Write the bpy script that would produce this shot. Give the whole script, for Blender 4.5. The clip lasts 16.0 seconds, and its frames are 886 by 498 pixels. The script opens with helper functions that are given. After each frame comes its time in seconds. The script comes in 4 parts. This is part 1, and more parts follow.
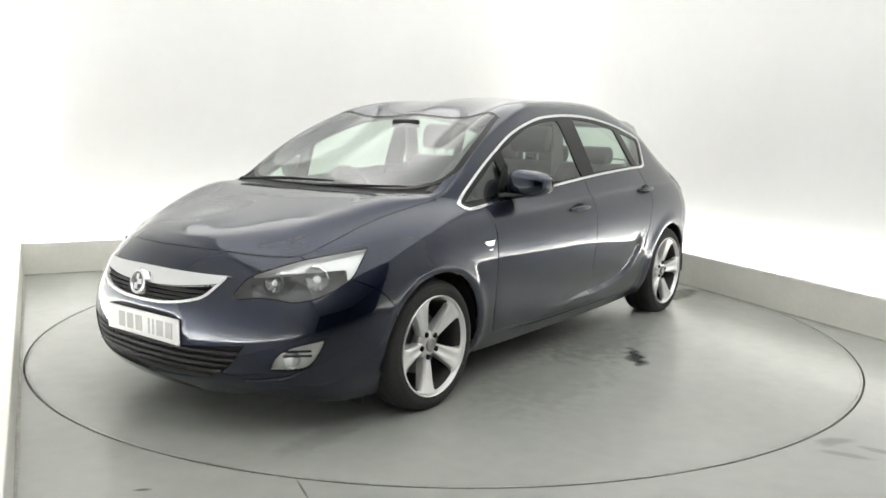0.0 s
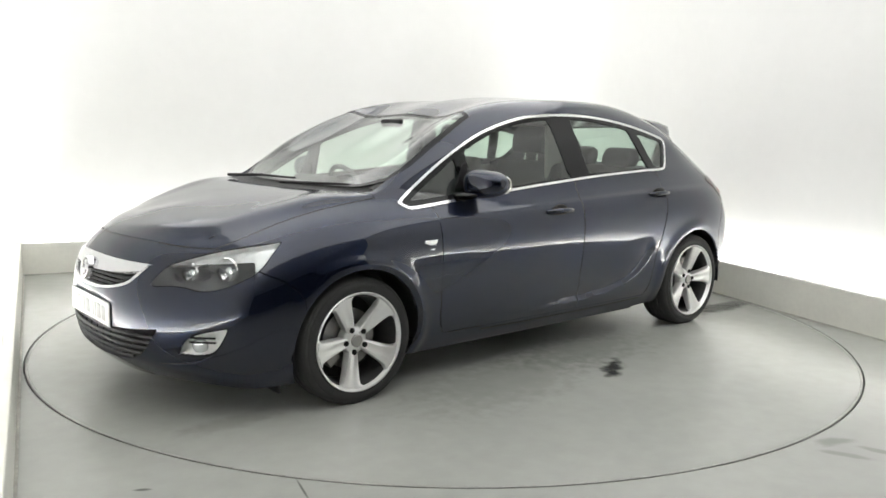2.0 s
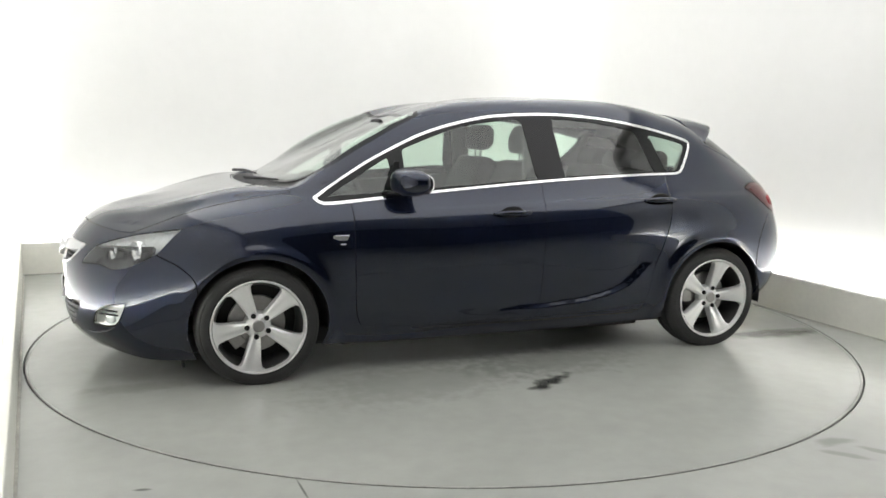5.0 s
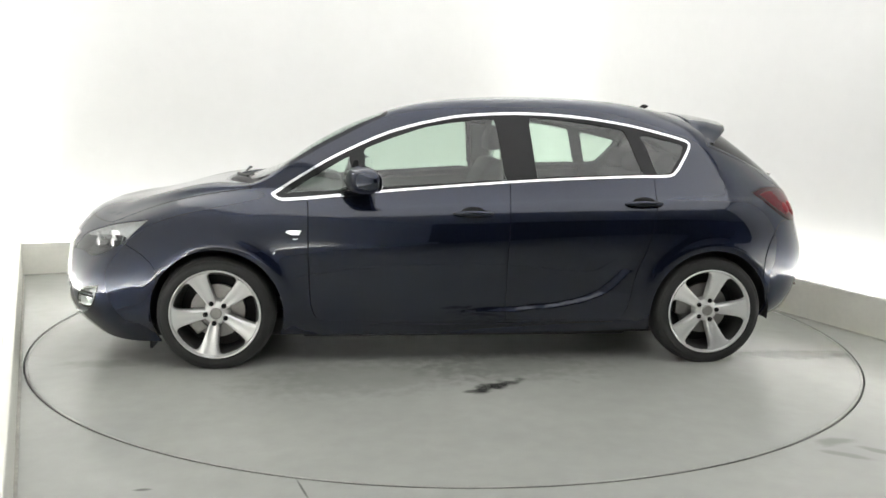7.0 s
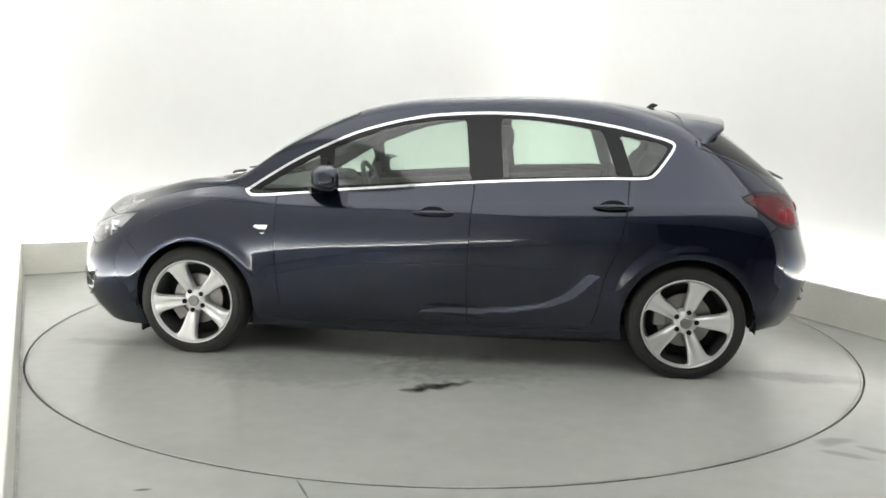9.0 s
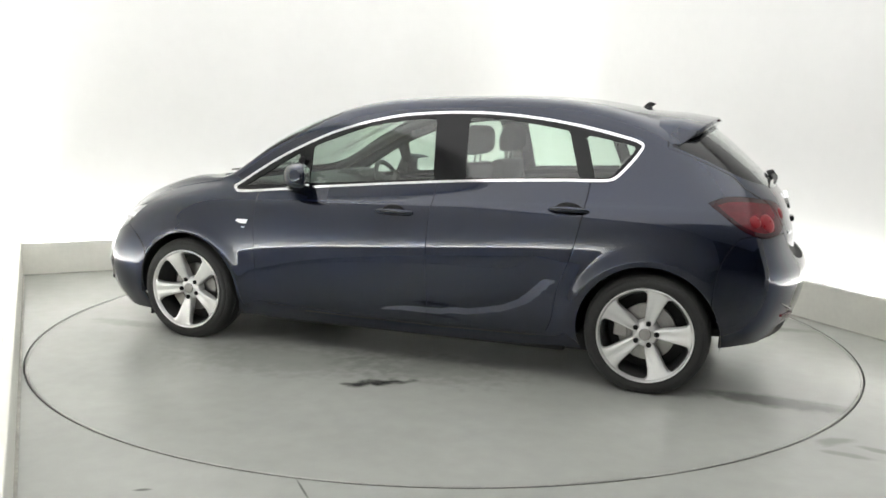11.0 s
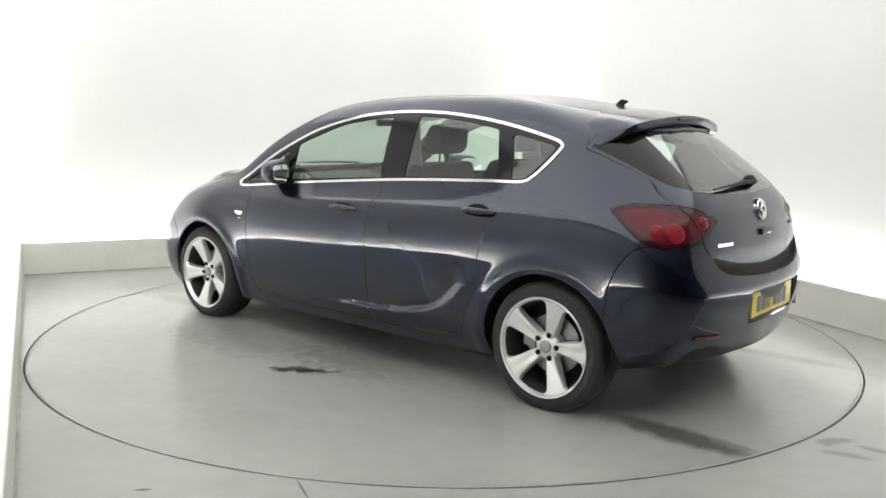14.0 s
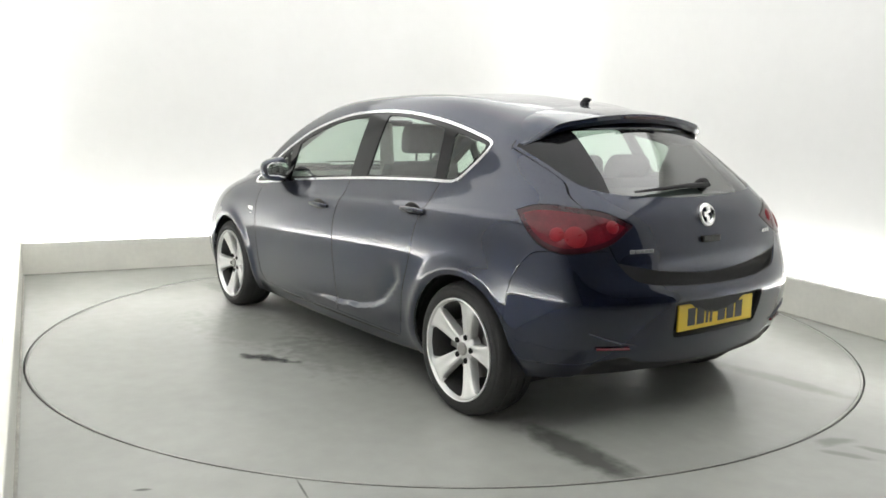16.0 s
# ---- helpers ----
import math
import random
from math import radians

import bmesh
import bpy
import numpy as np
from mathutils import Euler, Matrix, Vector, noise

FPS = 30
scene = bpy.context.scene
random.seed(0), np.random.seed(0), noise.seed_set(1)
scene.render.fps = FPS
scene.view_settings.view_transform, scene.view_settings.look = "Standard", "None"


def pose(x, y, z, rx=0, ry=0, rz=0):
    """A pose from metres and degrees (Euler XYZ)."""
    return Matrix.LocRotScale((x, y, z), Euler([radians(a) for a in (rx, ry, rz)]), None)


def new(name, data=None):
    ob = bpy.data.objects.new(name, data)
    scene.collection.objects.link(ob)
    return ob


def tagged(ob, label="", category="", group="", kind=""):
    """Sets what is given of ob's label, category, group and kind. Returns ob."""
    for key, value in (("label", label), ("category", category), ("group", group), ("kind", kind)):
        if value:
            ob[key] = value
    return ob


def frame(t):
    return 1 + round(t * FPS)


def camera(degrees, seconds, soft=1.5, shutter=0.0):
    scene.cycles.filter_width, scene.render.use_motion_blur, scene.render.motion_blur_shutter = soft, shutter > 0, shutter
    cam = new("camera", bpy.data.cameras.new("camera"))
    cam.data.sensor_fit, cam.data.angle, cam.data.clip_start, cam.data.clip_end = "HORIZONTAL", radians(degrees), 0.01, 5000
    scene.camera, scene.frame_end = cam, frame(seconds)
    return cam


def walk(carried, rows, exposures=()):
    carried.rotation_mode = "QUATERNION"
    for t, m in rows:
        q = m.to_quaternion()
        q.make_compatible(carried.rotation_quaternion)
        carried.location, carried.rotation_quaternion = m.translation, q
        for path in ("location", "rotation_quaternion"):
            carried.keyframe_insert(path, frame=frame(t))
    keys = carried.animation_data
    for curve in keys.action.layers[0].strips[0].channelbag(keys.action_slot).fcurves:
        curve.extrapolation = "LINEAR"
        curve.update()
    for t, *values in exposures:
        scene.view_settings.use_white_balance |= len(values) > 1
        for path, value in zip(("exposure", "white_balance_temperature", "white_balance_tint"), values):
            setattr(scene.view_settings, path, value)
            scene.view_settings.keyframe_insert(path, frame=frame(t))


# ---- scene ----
CAM = pose(0, -5.293, 1.304, 90 - 8.633, 0, 0.188) @ pose(0, 0, 0, 0, 0, 1.064)
cam = camera(56.16, 16.0, soft=1.6)
walk(cam, [(0, CAM), (16, CAM)])

# ---- light ----
world = bpy.data.worlds.new("studio_world")
scene.world = world
world.use_nodes = True
world.node_tree.nodes["Background"].inputs["Color"].default_value = (0.9, 0.95, 1.0, 1)
world.node_tree.nodes["Background"].inputs["Strength"].default_value = 0.02
scene.view_settings.exposure = 0.02


# ---- materials ----
def mat(name, colour, rough=0.5, metal=0.0, coat=0.0, noise_amt=0.0, noise_scale=8.0, bump=0.0, bump_scale=60.0, emit=None, trans=0.0, ior=1.5, spec=0.5, coat_ior=1.5, rough_var=0.12):
    m = bpy.data.materials.new(name)
    m.use_nodes = True
    nt = m.node_tree
    b = nt.nodes["Principled BSDF"]
    b.inputs["Base Color"].default_value = (*colour, 1)
    b.inputs["Roughness"].default_value = rough
    b.inputs["Metallic"].default_value = metal
    b.inputs["IOR"].default_value = ior
    b.inputs["Specular IOR Level"].default_value = spec
    b.inputs["Coat Weight"].default_value = coat
    b.inputs["Coat IOR"].default_value = coat_ior
    b.inputs["Coat Roughness"].default_value = 0.03
    b.inputs["Transmission Weight"].default_value = trans
    if emit:
        b.inputs["Emission Color"].default_value = (*emit[:3], 1)
        b.inputs["Emission Strength"].default_value = emit[3]
    tc = nt.nodes.new("ShaderNodeTexCoord")
    if noise_amt:
        last = None
        for sc, amt in ((noise_scale, noise_amt), (noise_scale * 9, noise_amt * 0.5)):
            n = nt.nodes.new("ShaderNodeTexNoise")
            n.inputs["Scale"].default_value, n.inputs["Detail"].default_value = sc, 6
            nt.links.new(tc.outputs["Object"], n.inputs["Vector"])
            r = nt.nodes.new("ShaderNodeMapRange")
            r.inputs["From Min"].default_value, r.inputs["From Max"].default_value = 0.3, 0.7
            r.inputs["To Min"].default_value, r.inputs["To Max"].default_value = 1 - amt, 1 + amt
            nt.links.new(n.outputs["Fac"], r.inputs["Value"])
            mul = nt.nodes.new("ShaderNodeMix")
            mul.data_type, mul.blend_type = "RGBA", "MULTIPLY"
            mul.inputs["Factor"].default_value = 1.0
            if last:
                nt.links.new(last.outputs["Result"], mul.inputs[6])
            else:
                mul.inputs[6].default_value = (*colour, 1)
            nt.links.new(r.outputs["Result"], mul.inputs[7])
            last = mul
            if sc == noise_scale:
                rr = nt.nodes.new("ShaderNodeMapRange")
                rr.inputs["To Min"].default_value, rr.inputs["To Max"].default_value = max(rough - rough_var, 0.02), min(rough + rough_var, 1)
                nt.links.new(n.outputs["Fac"], rr.inputs["Value"])
                nt.links.new(rr.outputs["Result"], b.inputs["Roughness"])
        nt.links.new(last.outputs["Result"], b.inputs["Base Color"])
    if bump:
        n = nt.nodes.new("ShaderNodeTexNoise")
        n.inputs["Scale"].default_value, n.inputs["Detail"].default_value = bump_scale, 4
        nt.links.new(tc.outputs["Object"], n.inputs["Vector"])
        bp = nt.nodes.new("ShaderNodeBump")
        bp.inputs["Strength"].default_value, bp.inputs["Distance"].default_value = bump, 0.005
        nt.links.new(n.outputs["Fac"], bp.inputs["Height"])
        nt.links.new(bp.outputs["Normal"], b.inputs["Normal"])
    return m


M_WALL = mat("white_wall_paint", (0.86, 0.86, 0.845), 0.6, noise_amt=0.015, noise_scale=1.2, bump=0.05, bump_scale=120)
M_KERB = mat("kerb_paint", (0.75, 0.745, 0.685), 0.5, noise_amt=0.05, noise_scale=3, bump=0.08, bump_scale=80)
M_CEIL = mat("ceiling_paint", (0.75, 0.75, 0.73), 0.7, noise_amt=0.03)
M_JOINT = mat("shaded_dirty_joint", (0.36, 0.355, 0.32), 0.8, noise_amt=0.3, noise_scale=5)
M_EDGE = mat("worn_edge", (0.30, 0.30, 0.28), 0.35, metal=0.2, noise_amt=0.2, noise_scale=4)
M_DARK = mat("unseen_dark_wall", (0.075, 0.075, 0.08), 0.9, noise_amt=0.2, noise_scale=3)
# black for gaps and rubber, and for shade painted on tailgate foot and handle cups
M_GAP = mat("gap_and_shade_black", (0.012, 0.012, 0.012), 0.6, spec=0.2)
M_PANEL = mat("light_diffuser", (0.9, 0.9, 0.9), 0.5, emit=(1.0, 1.0, 0.985, 1.22))
M_STRIP = mat("led_strip", (0.9, 0.9, 0.9), 0.5, emit=(1.0, 1.0, 0.985, 95.0))
M_PAINT = mat("dark_blue_paint", (0.0085, 0.0130, 0.0315), 0.40, metal=1.0, coat=1.0, coat_ior=1.58)
M_BLACK = mat("black_plastic", (0.014, 0.014, 0.015), 0.5, noise_amt=0.1, noise_scale=30, bump=0.1, bump_scale=300, spec=0.25)
M_GLOSSBLACK = mat("gloss_black", (0.006, 0.006, 0.007), 0.10, spec=0.3)
M_CHROME = mat("chrome", (0.86, 0.86, 0.87), 0.12, metal=1.0)
M_ALLOY = mat("silver_alloy", (0.84, 0.84, 0.835), 0.30, metal=0.6, coat=0.4)
M_BARREL = mat("dark_barrel", (0.05, 0.05, 0.05), 0.45, metal=0.5, noise_amt=0.2, noise_scale=20)
M_RUBBER = mat("tyre_rubber", (0.022, 0.022, 0.022), 0.75, noise_amt=0.2, noise_scale=12, bump=0.15, bump_scale=120)
M_SEAT = mat("seat_cloth", (0.045, 0.045, 0.05), 0.9, noise_amt=0.15, noise_scale=40)
M_TRIM = mat("cabin_plastic", (0.05, 0.05, 0.052), 0.7, noise_amt=0.1, noise_scale=20)
M_DISC = mat("brake_steel", (0.35, 0.34, 0.33), 0.4, metal=1.0, noise_amt=0.1)
M_REFLECTOR = mat("lamp_reflector", (0.8, 0.8, 0.8), 0.2, metal=1.0)
M_RED = mat("red_lens", (0.20, 0.005, 0.012), 0.3, spec=0.25, noise_amt=0.1, noise_scale=20)
M_REDDARK = mat("dark_red_lens", (0.03, 0.0022, 0.006), 0.12, coat=0.2, spec=0.3, noise_amt=0.1, noise_scale=20)
M_REDMID = mat("mid_red_lens", (0.10, 0.004, 0.010), 0.14, coat=0.1, spec=0.3, noise_amt=0.25, noise_scale=14)
M_PLATE_W = mat("white_plate", (0.8, 0.8, 0.8), 0.35, noise_amt=0.02)
M_PLATE_Y = mat("yellow_plate", (0.78, 0.55, 0.03), 0.35, noise_amt=0.04)
M_CHAR = mat("plate_bar", (0.02, 0.02, 0.02), 0.5)
M_GREYCHAR = mat("faded_bar", (0.45, 0.45, 0.45), 0.5)


def add_stains(m, stains):
    """Dark marks on a painted floor: each an ellipse (x, y, half length, half width, turn, strength, fray) with frayed edges."""
    nt = m.node_tree
    b = nt.nodes["Principled BSDF"]
    src = b.inputs["Base Color"].links[0].from_socket
    tc = nt.nodes.new("ShaderNodeTexCoord")
    nz = nt.nodes.new("ShaderNodeTexNoise")
    nz.inputs["Scale"].default_value, nz.inputs["Detail"].default_value = 14, 6
    nt.links.new(tc.outputs["Object"], nz.inputs["Vector"])
    for x, y, a, w, turn, strength, fray in stains:
        mp = nt.nodes.new("ShaderNodeMapping")
        mp.vector_type = "TEXTURE"
        mp.inputs["Location"].default_value = (x, y, 0)
        mp.inputs["Rotation"].default_value = (0, 0, radians(turn))
        mp.inputs["Scale"].default_value = (a, w, 1)
        nt.links.new(tc.outputs["Object"], mp.inputs["Vector"])
        ln = nt.nodes.new("ShaderNodeVectorMath")
        ln.operation = "LENGTH"
        nt.links.new(mp.outputs[0], ln.inputs[0])
        ad = nt.nodes.new("ShaderNodeMath")
        ad.operation = "MULTIPLY_ADD"
        ad.inputs[1].default_value = fray
        nt.links.new(nz.outputs["Fac"], ad.inputs[0])
        nt.links.new(ln.outputs["Value"], ad.inputs[2])
        r = nt.nodes.new("ShaderNodeMapRange")
        r.interpolation_type = "SMOOTHSTEP"
        r.inputs["From Min"].default_value, r.inputs["From Max"].default_value = fray * .5 + .35, fray * .5 + 1.1
        r.inputs["To Min"].default_value, r.inputs["To Max"].default_value = 1 - strength, 1
        nt.links.new(ad.outputs[0], r.inputs["Value"])
        mul = nt.nodes.new("ShaderNodeMix")
        mul.data_type, mul.blend_type = "RGBA", "MULTIPLY"
        mul.inputs["Factor"].default_value = 1
        nt.links.new(src, mul.inputs[6])
        nt.links.new(r.outputs["Result"], mul.inputs[7])
        src = mul.outputs["Result"]
    nt.links.new(src, b.inputs["Base Color"])
    return m


FLOOR_PAINT = dict(colour=(0.372, 0.379, 0.355), rough=0.24, rough_var=0.06, noise_amt=0.07, noise_scale=1.1, bump=0.04, bump_scale=90)
M_FLOOR = add_stains(mat("grey_floor_paint", **FLOOR_PAINT), [(1.66, -1.93, .13, .045, 20, .35, 1.2), (1.80, -2.02, .12, .03, -35, .35, 1.2), (1.66, -2.08, .14, .03, -25, .3, 1.2), (-.495, -2.49, .10, .006, -66, .6, .6), (-1.06, -2.52, .035, .012, 10, .6, .8), (1.0, 1.45, .5, .12, -60, .15, 1.5)])
M_DISCFLOOR = add_stains(mat("turntable_paint", **FLOOR_PAINT), [(-.12, 1.285, .19, .06, 32, .85, 1.5), (-.02, 1.35, .10, .03, 20, .6, 1.5), (-2.0, .79, .44, .115, -3, .66, .8), (-1.9, -.80, .45, .085, 3, .3, .7), (-.25, .95, .6, .3, 0, .2, 1.6), (.5, 1.1, .8, .35, 10, .15, 1.6), (1.9, .8, .3, .09, 0, .2, 1.0)])


def glass(name, tint, gloss=1.0, least=0.08, rough=0.02):
    """A thin pane: clear with a tint, and glossy by its angle."""
    m = bpy.data.materials.new(name)
    m.use_nodes = True
    nt = m.node_tree
    nt.nodes.clear()
    out = nt.nodes.new("ShaderNodeOutputMaterial")
    tr, gl, mix, lw, pw, fr = (nt.nodes.new(k) for k in ("ShaderNodeBsdfTransparent", "ShaderNodeBsdfGlossy", "ShaderNodeMixShader", "ShaderNodeLayerWeight", "ShaderNodeMath", "ShaderNodeMapRange"))
    tr.inputs["Color"].default_value = (*tint, 1)
    gl.inputs["Color"].default_value = (gloss, gloss, gloss, 1)
    gl.inputs["Roughness"].default_value = rough
    lw.inputs["Blend"].default_value = 0.5
    pw.operation = "POWER"
    pw.inputs[1].default_value = 4.0
    nt.links.new(lw.outputs["Facing"], pw.inputs[0])
    nt.links.new(pw.outputs[0], fr.inputs["Value"])
    fr.inputs["To Min"].default_value, fr.inputs["To Max"].default_value = least, 1.0
    nt.links.new(fr.outputs[0], mix.inputs[0])
    nt.links.new(tr.outputs[0], mix.inputs[1])
    nt.links.new(gl.outputs[0], mix.inputs[2])
    nt.links.new(mix.outputs[0], out.inputs[0])
    return m


M_GLASS = glass("tinted_glass", (0.72, 0.83, 0.755))
M_SCREEN = glass("windscreen_glass", (0.74, 0.84, 0.77), 1.0, 0.08, 0.12)
M_REARGLASS = glass("rear_window_glass", (0.66, 0.76, 0.70), 1.0, 0.15, 0.03)
M_CARLENS = glass("clear_lens", (0.95, 0.96, 0.96), 1.0, 0.04)
M_LINING = mat("roof_lining", (0.22, 0.215, 0.205), 0.9, noise_amt=0.05, noise_scale=30)
M_HOUSING = mat("lamp_housing", (0.13, 0.13, 0.135), 0.3, metal=0.4, noise_amt=0.08, noise_scale=20)
M_TIP = mat("lamp_finisher", (0.68, 0.69, 0.69), 0.35, metal=0.8, noise_amt=0.1, noise_scale=40)
M_BULB = mat("lamp_lens", (0.75, 0.78, 0.8), 0.08, metal=0.7)
M_MIRROR = mat("mirror_glass", (0.9, 0.9, 0.9), 0.02, metal=1.0)


# ---- mesh helpers ----
def part(name, bm, material, parent=None, label="", smooth=False, m=None):
    me = bpy.data.meshes.new(name)
    bmesh.ops.recalc_face_normals(bm, faces=bm.faces)
    bm.to_mesh(me)
    bm.free()
    me.materials.append(material)
    if smooth:
        me.polygons.foreach_set("use_smooth", [True] * len(me.polygons))
        me.set_sharp_from_angle(angle=radians(38))
    ob = new(name, me)
    if parent:
        ob.parent = parent
    if m is not None:
        ob.matrix_local = m
    if label:
        tagged(ob, label)
    return ob


def box_bm(x0, y0, z0, x1, y1, z1, bevel=0.0, seg=2):
    bm = bmesh.new()
    bmesh.ops.create_cube(bm, size=1)
    for v in bm.verts:
        v.co = Vector((x0 + (v.co.x + 0.5) * (x1 - x0), y0 + (v.co.y + 0.5) * (y1 - y0), z0 + (v.co.z + 0.5) * (z1 - z0)))
    if bevel:
        bmesh.ops.bevel(bm, geom=bm.edges[:], offset=bevel, segments=seg, affect="EDGES", profile=0.5)
    return bm


def lathe_bm(profile, n=64, axis="y"):
    """Turns (radius, along) pairs round the y axis; closed when the first pair repeats at the end."""
    bm = bmesh.new()
    rings = []
    for r, a in profile:
        ring = []
        for k in range(n):
            t = 2 * math.pi * k / n
            co = (r * math.cos(t), a, r * math.sin(t)) if axis == "y" else (r * math.cos(t), r * math.sin(t), a)
            ring.append(bm.verts.new(co))
        rings.append(ring)
    for a, b in zip(rings, rings[1:]):
        for k in range(n):
            bm.faces.new((a[k], a[(k + 1) % n], b[(k + 1) % n], b[k]))
    bmesh.ops.remove_doubles(bm, verts=bm.verts[:], dist=1e-6)
    return bm


def prism_bm(poly, d0, d1, axis="y", bevel=0.0):
    """A flat outline of (a, b) pairs drawn out along an axis from d0 to d1."""
    bm = bmesh.new()
    def co(a, b, d):
        return {"y": (a, d, b), "x": (d, a, b), "z": (a, b, d)}[axis]
    lo = [bm.verts.new(co(a, b, d0)) for a, b in poly]
    hi = [bm.verts.new(co(a, b, d1)) for a, b in poly]
    bm.faces.new(lo)
    bm.faces.new(hi[::-1])
    for i in range(len(poly)):
        j = (i + 1) % len(poly)
        bm.faces.new((lo[i], hi[i], hi[j], lo[j]))
    if bevel:
        bmesh.ops.recalc_face_normals(bm, faces=bm.faces)
        bmesh.ops.bevel(bm, geom=bm.edges[:], offset=bevel, segments=2, affect="EDGES", profile=0.5)
    return bm


def tube_bm(points, radius, n=8, flat=1.0):
    """A round bar through the points."""
    pts = [Vector(q) for q in points]
    bm = bmesh.new()
    rings = []
    for i, q in enumerate(pts):
        d = (pts[min(i + 1, len(pts) - 1)] - pts[max(i - 1, 0)]).normalized()
        a = d.cross(Vector((0, 0, 1)) if abs(d.z) < 0.9 else Vector((1, 0, 0))).normalized()
        b = d.cross(a)
        r = radius[i] if isinstance(radius, (list, tuple)) else radius
        rings.append([bm.verts.new(q + a * (r * math.cos(6.28319 * k / n)) + b * (r * flat * math.sin(6.28319 * k / n))) for k in range(n)])
    for a, b in zip(rings, rings[1:]):
        for k in range(n):
            bm.faces.new((a[k], a[(k + 1) % n], b[(k + 1) % n], b[k]))
    bm.faces.new(rings[0][::-1])
    bm.faces.new(rings[-1])
    return bm


def join_bm(parts):
    out = bmesh.new()
    for b in parts:
        me = bpy.data.meshes.new("tmp")
        b.to_mesh(me)
        b.free()
        out.from_mesh(me)
        bpy.data.meshes.remove(me)
    return out
# ---- the studio bay ----
def wall_frame(deg, off, along_x):
    """The pose of a wall: its local x runs along the wall, its local y points out of the room."""
    t = radians(deg)
    e1, e2 = Vector((math.cos(t), math.sin(t), 0)), Vector((-math.sin(t), math.cos(t), 0))
    if along_x:
        return Matrix.Translation(e2 * off) @ pose(0, 0, 0, 0, 0, deg)
    return Matrix.Translation(e1 * off) @ pose(0, 0, 0, 0, 0, deg + (-90 if off > 0 else 90))


BACK, RIGHT, LEFT = wall_frame(26.0, 2.79, True), wall_frame(23.0, 2.467, False), wall_frame(26.5, -2.48, False)
ROOM_H, KERB_H, KERB_D = 3.3, 0.262, 0.06
GAP_D = 0.10


COVE = 1.1


def wall_face(mw):
    o, d = mw @ Vector((0, GAP_D + KERB_D, 0)), mw.to_3x3() @ Vector((1, 0, 0))
    return Vector((o.x, o.y)), Vector((d.x, d.y))


def cross2(a, b):
    return a.x * b.y - a.y * b.x


(O_B, D_B), (O_R, D_R) = wall_face(BACK), wall_face(RIGHT)
CORNER_B = cross2(O_R - O_B, D_R) / cross2(D_B, D_R)
CORNER_R = cross2(O_B - O_R, D_B) / cross2(D_R, D_B)


def build_cove():
    """The rounded corner between the back wall and the right wall."""
    corner = O_B + D_B * CORNER_B
    a, b = corner - D_B * COVE, corner + D_R * COVE
    bm = bmesh.new()
    rows = []
    for i in range(33):
        u = i / 32
        q = a * (1 - u) ** 2 + corner * 2 * u * (1 - u) + b * u * u
        rows.append([bm.verts.new((q.x, q.y, -.05)), bm.verts.new((q.x, q.y, ROOM_H))])
    back = [bm.verts.new((corner.x, corner.y, z)) for z in (-.05, ROOM_H)]
    for r, t in zip(rows, rows[1:]):
        bm.faces.new((r[0], t[0], t[1], r[1]))
        bm.faces.new((r[0], t[0], back[0]))
        bm.faces.new((r[1], t[1], back[1]))
    w = part("wall_cove", bm, M_WALL, smooth=True)
    tagged(w, "rounded white corner between two studio walls", "wall", kind="structure")


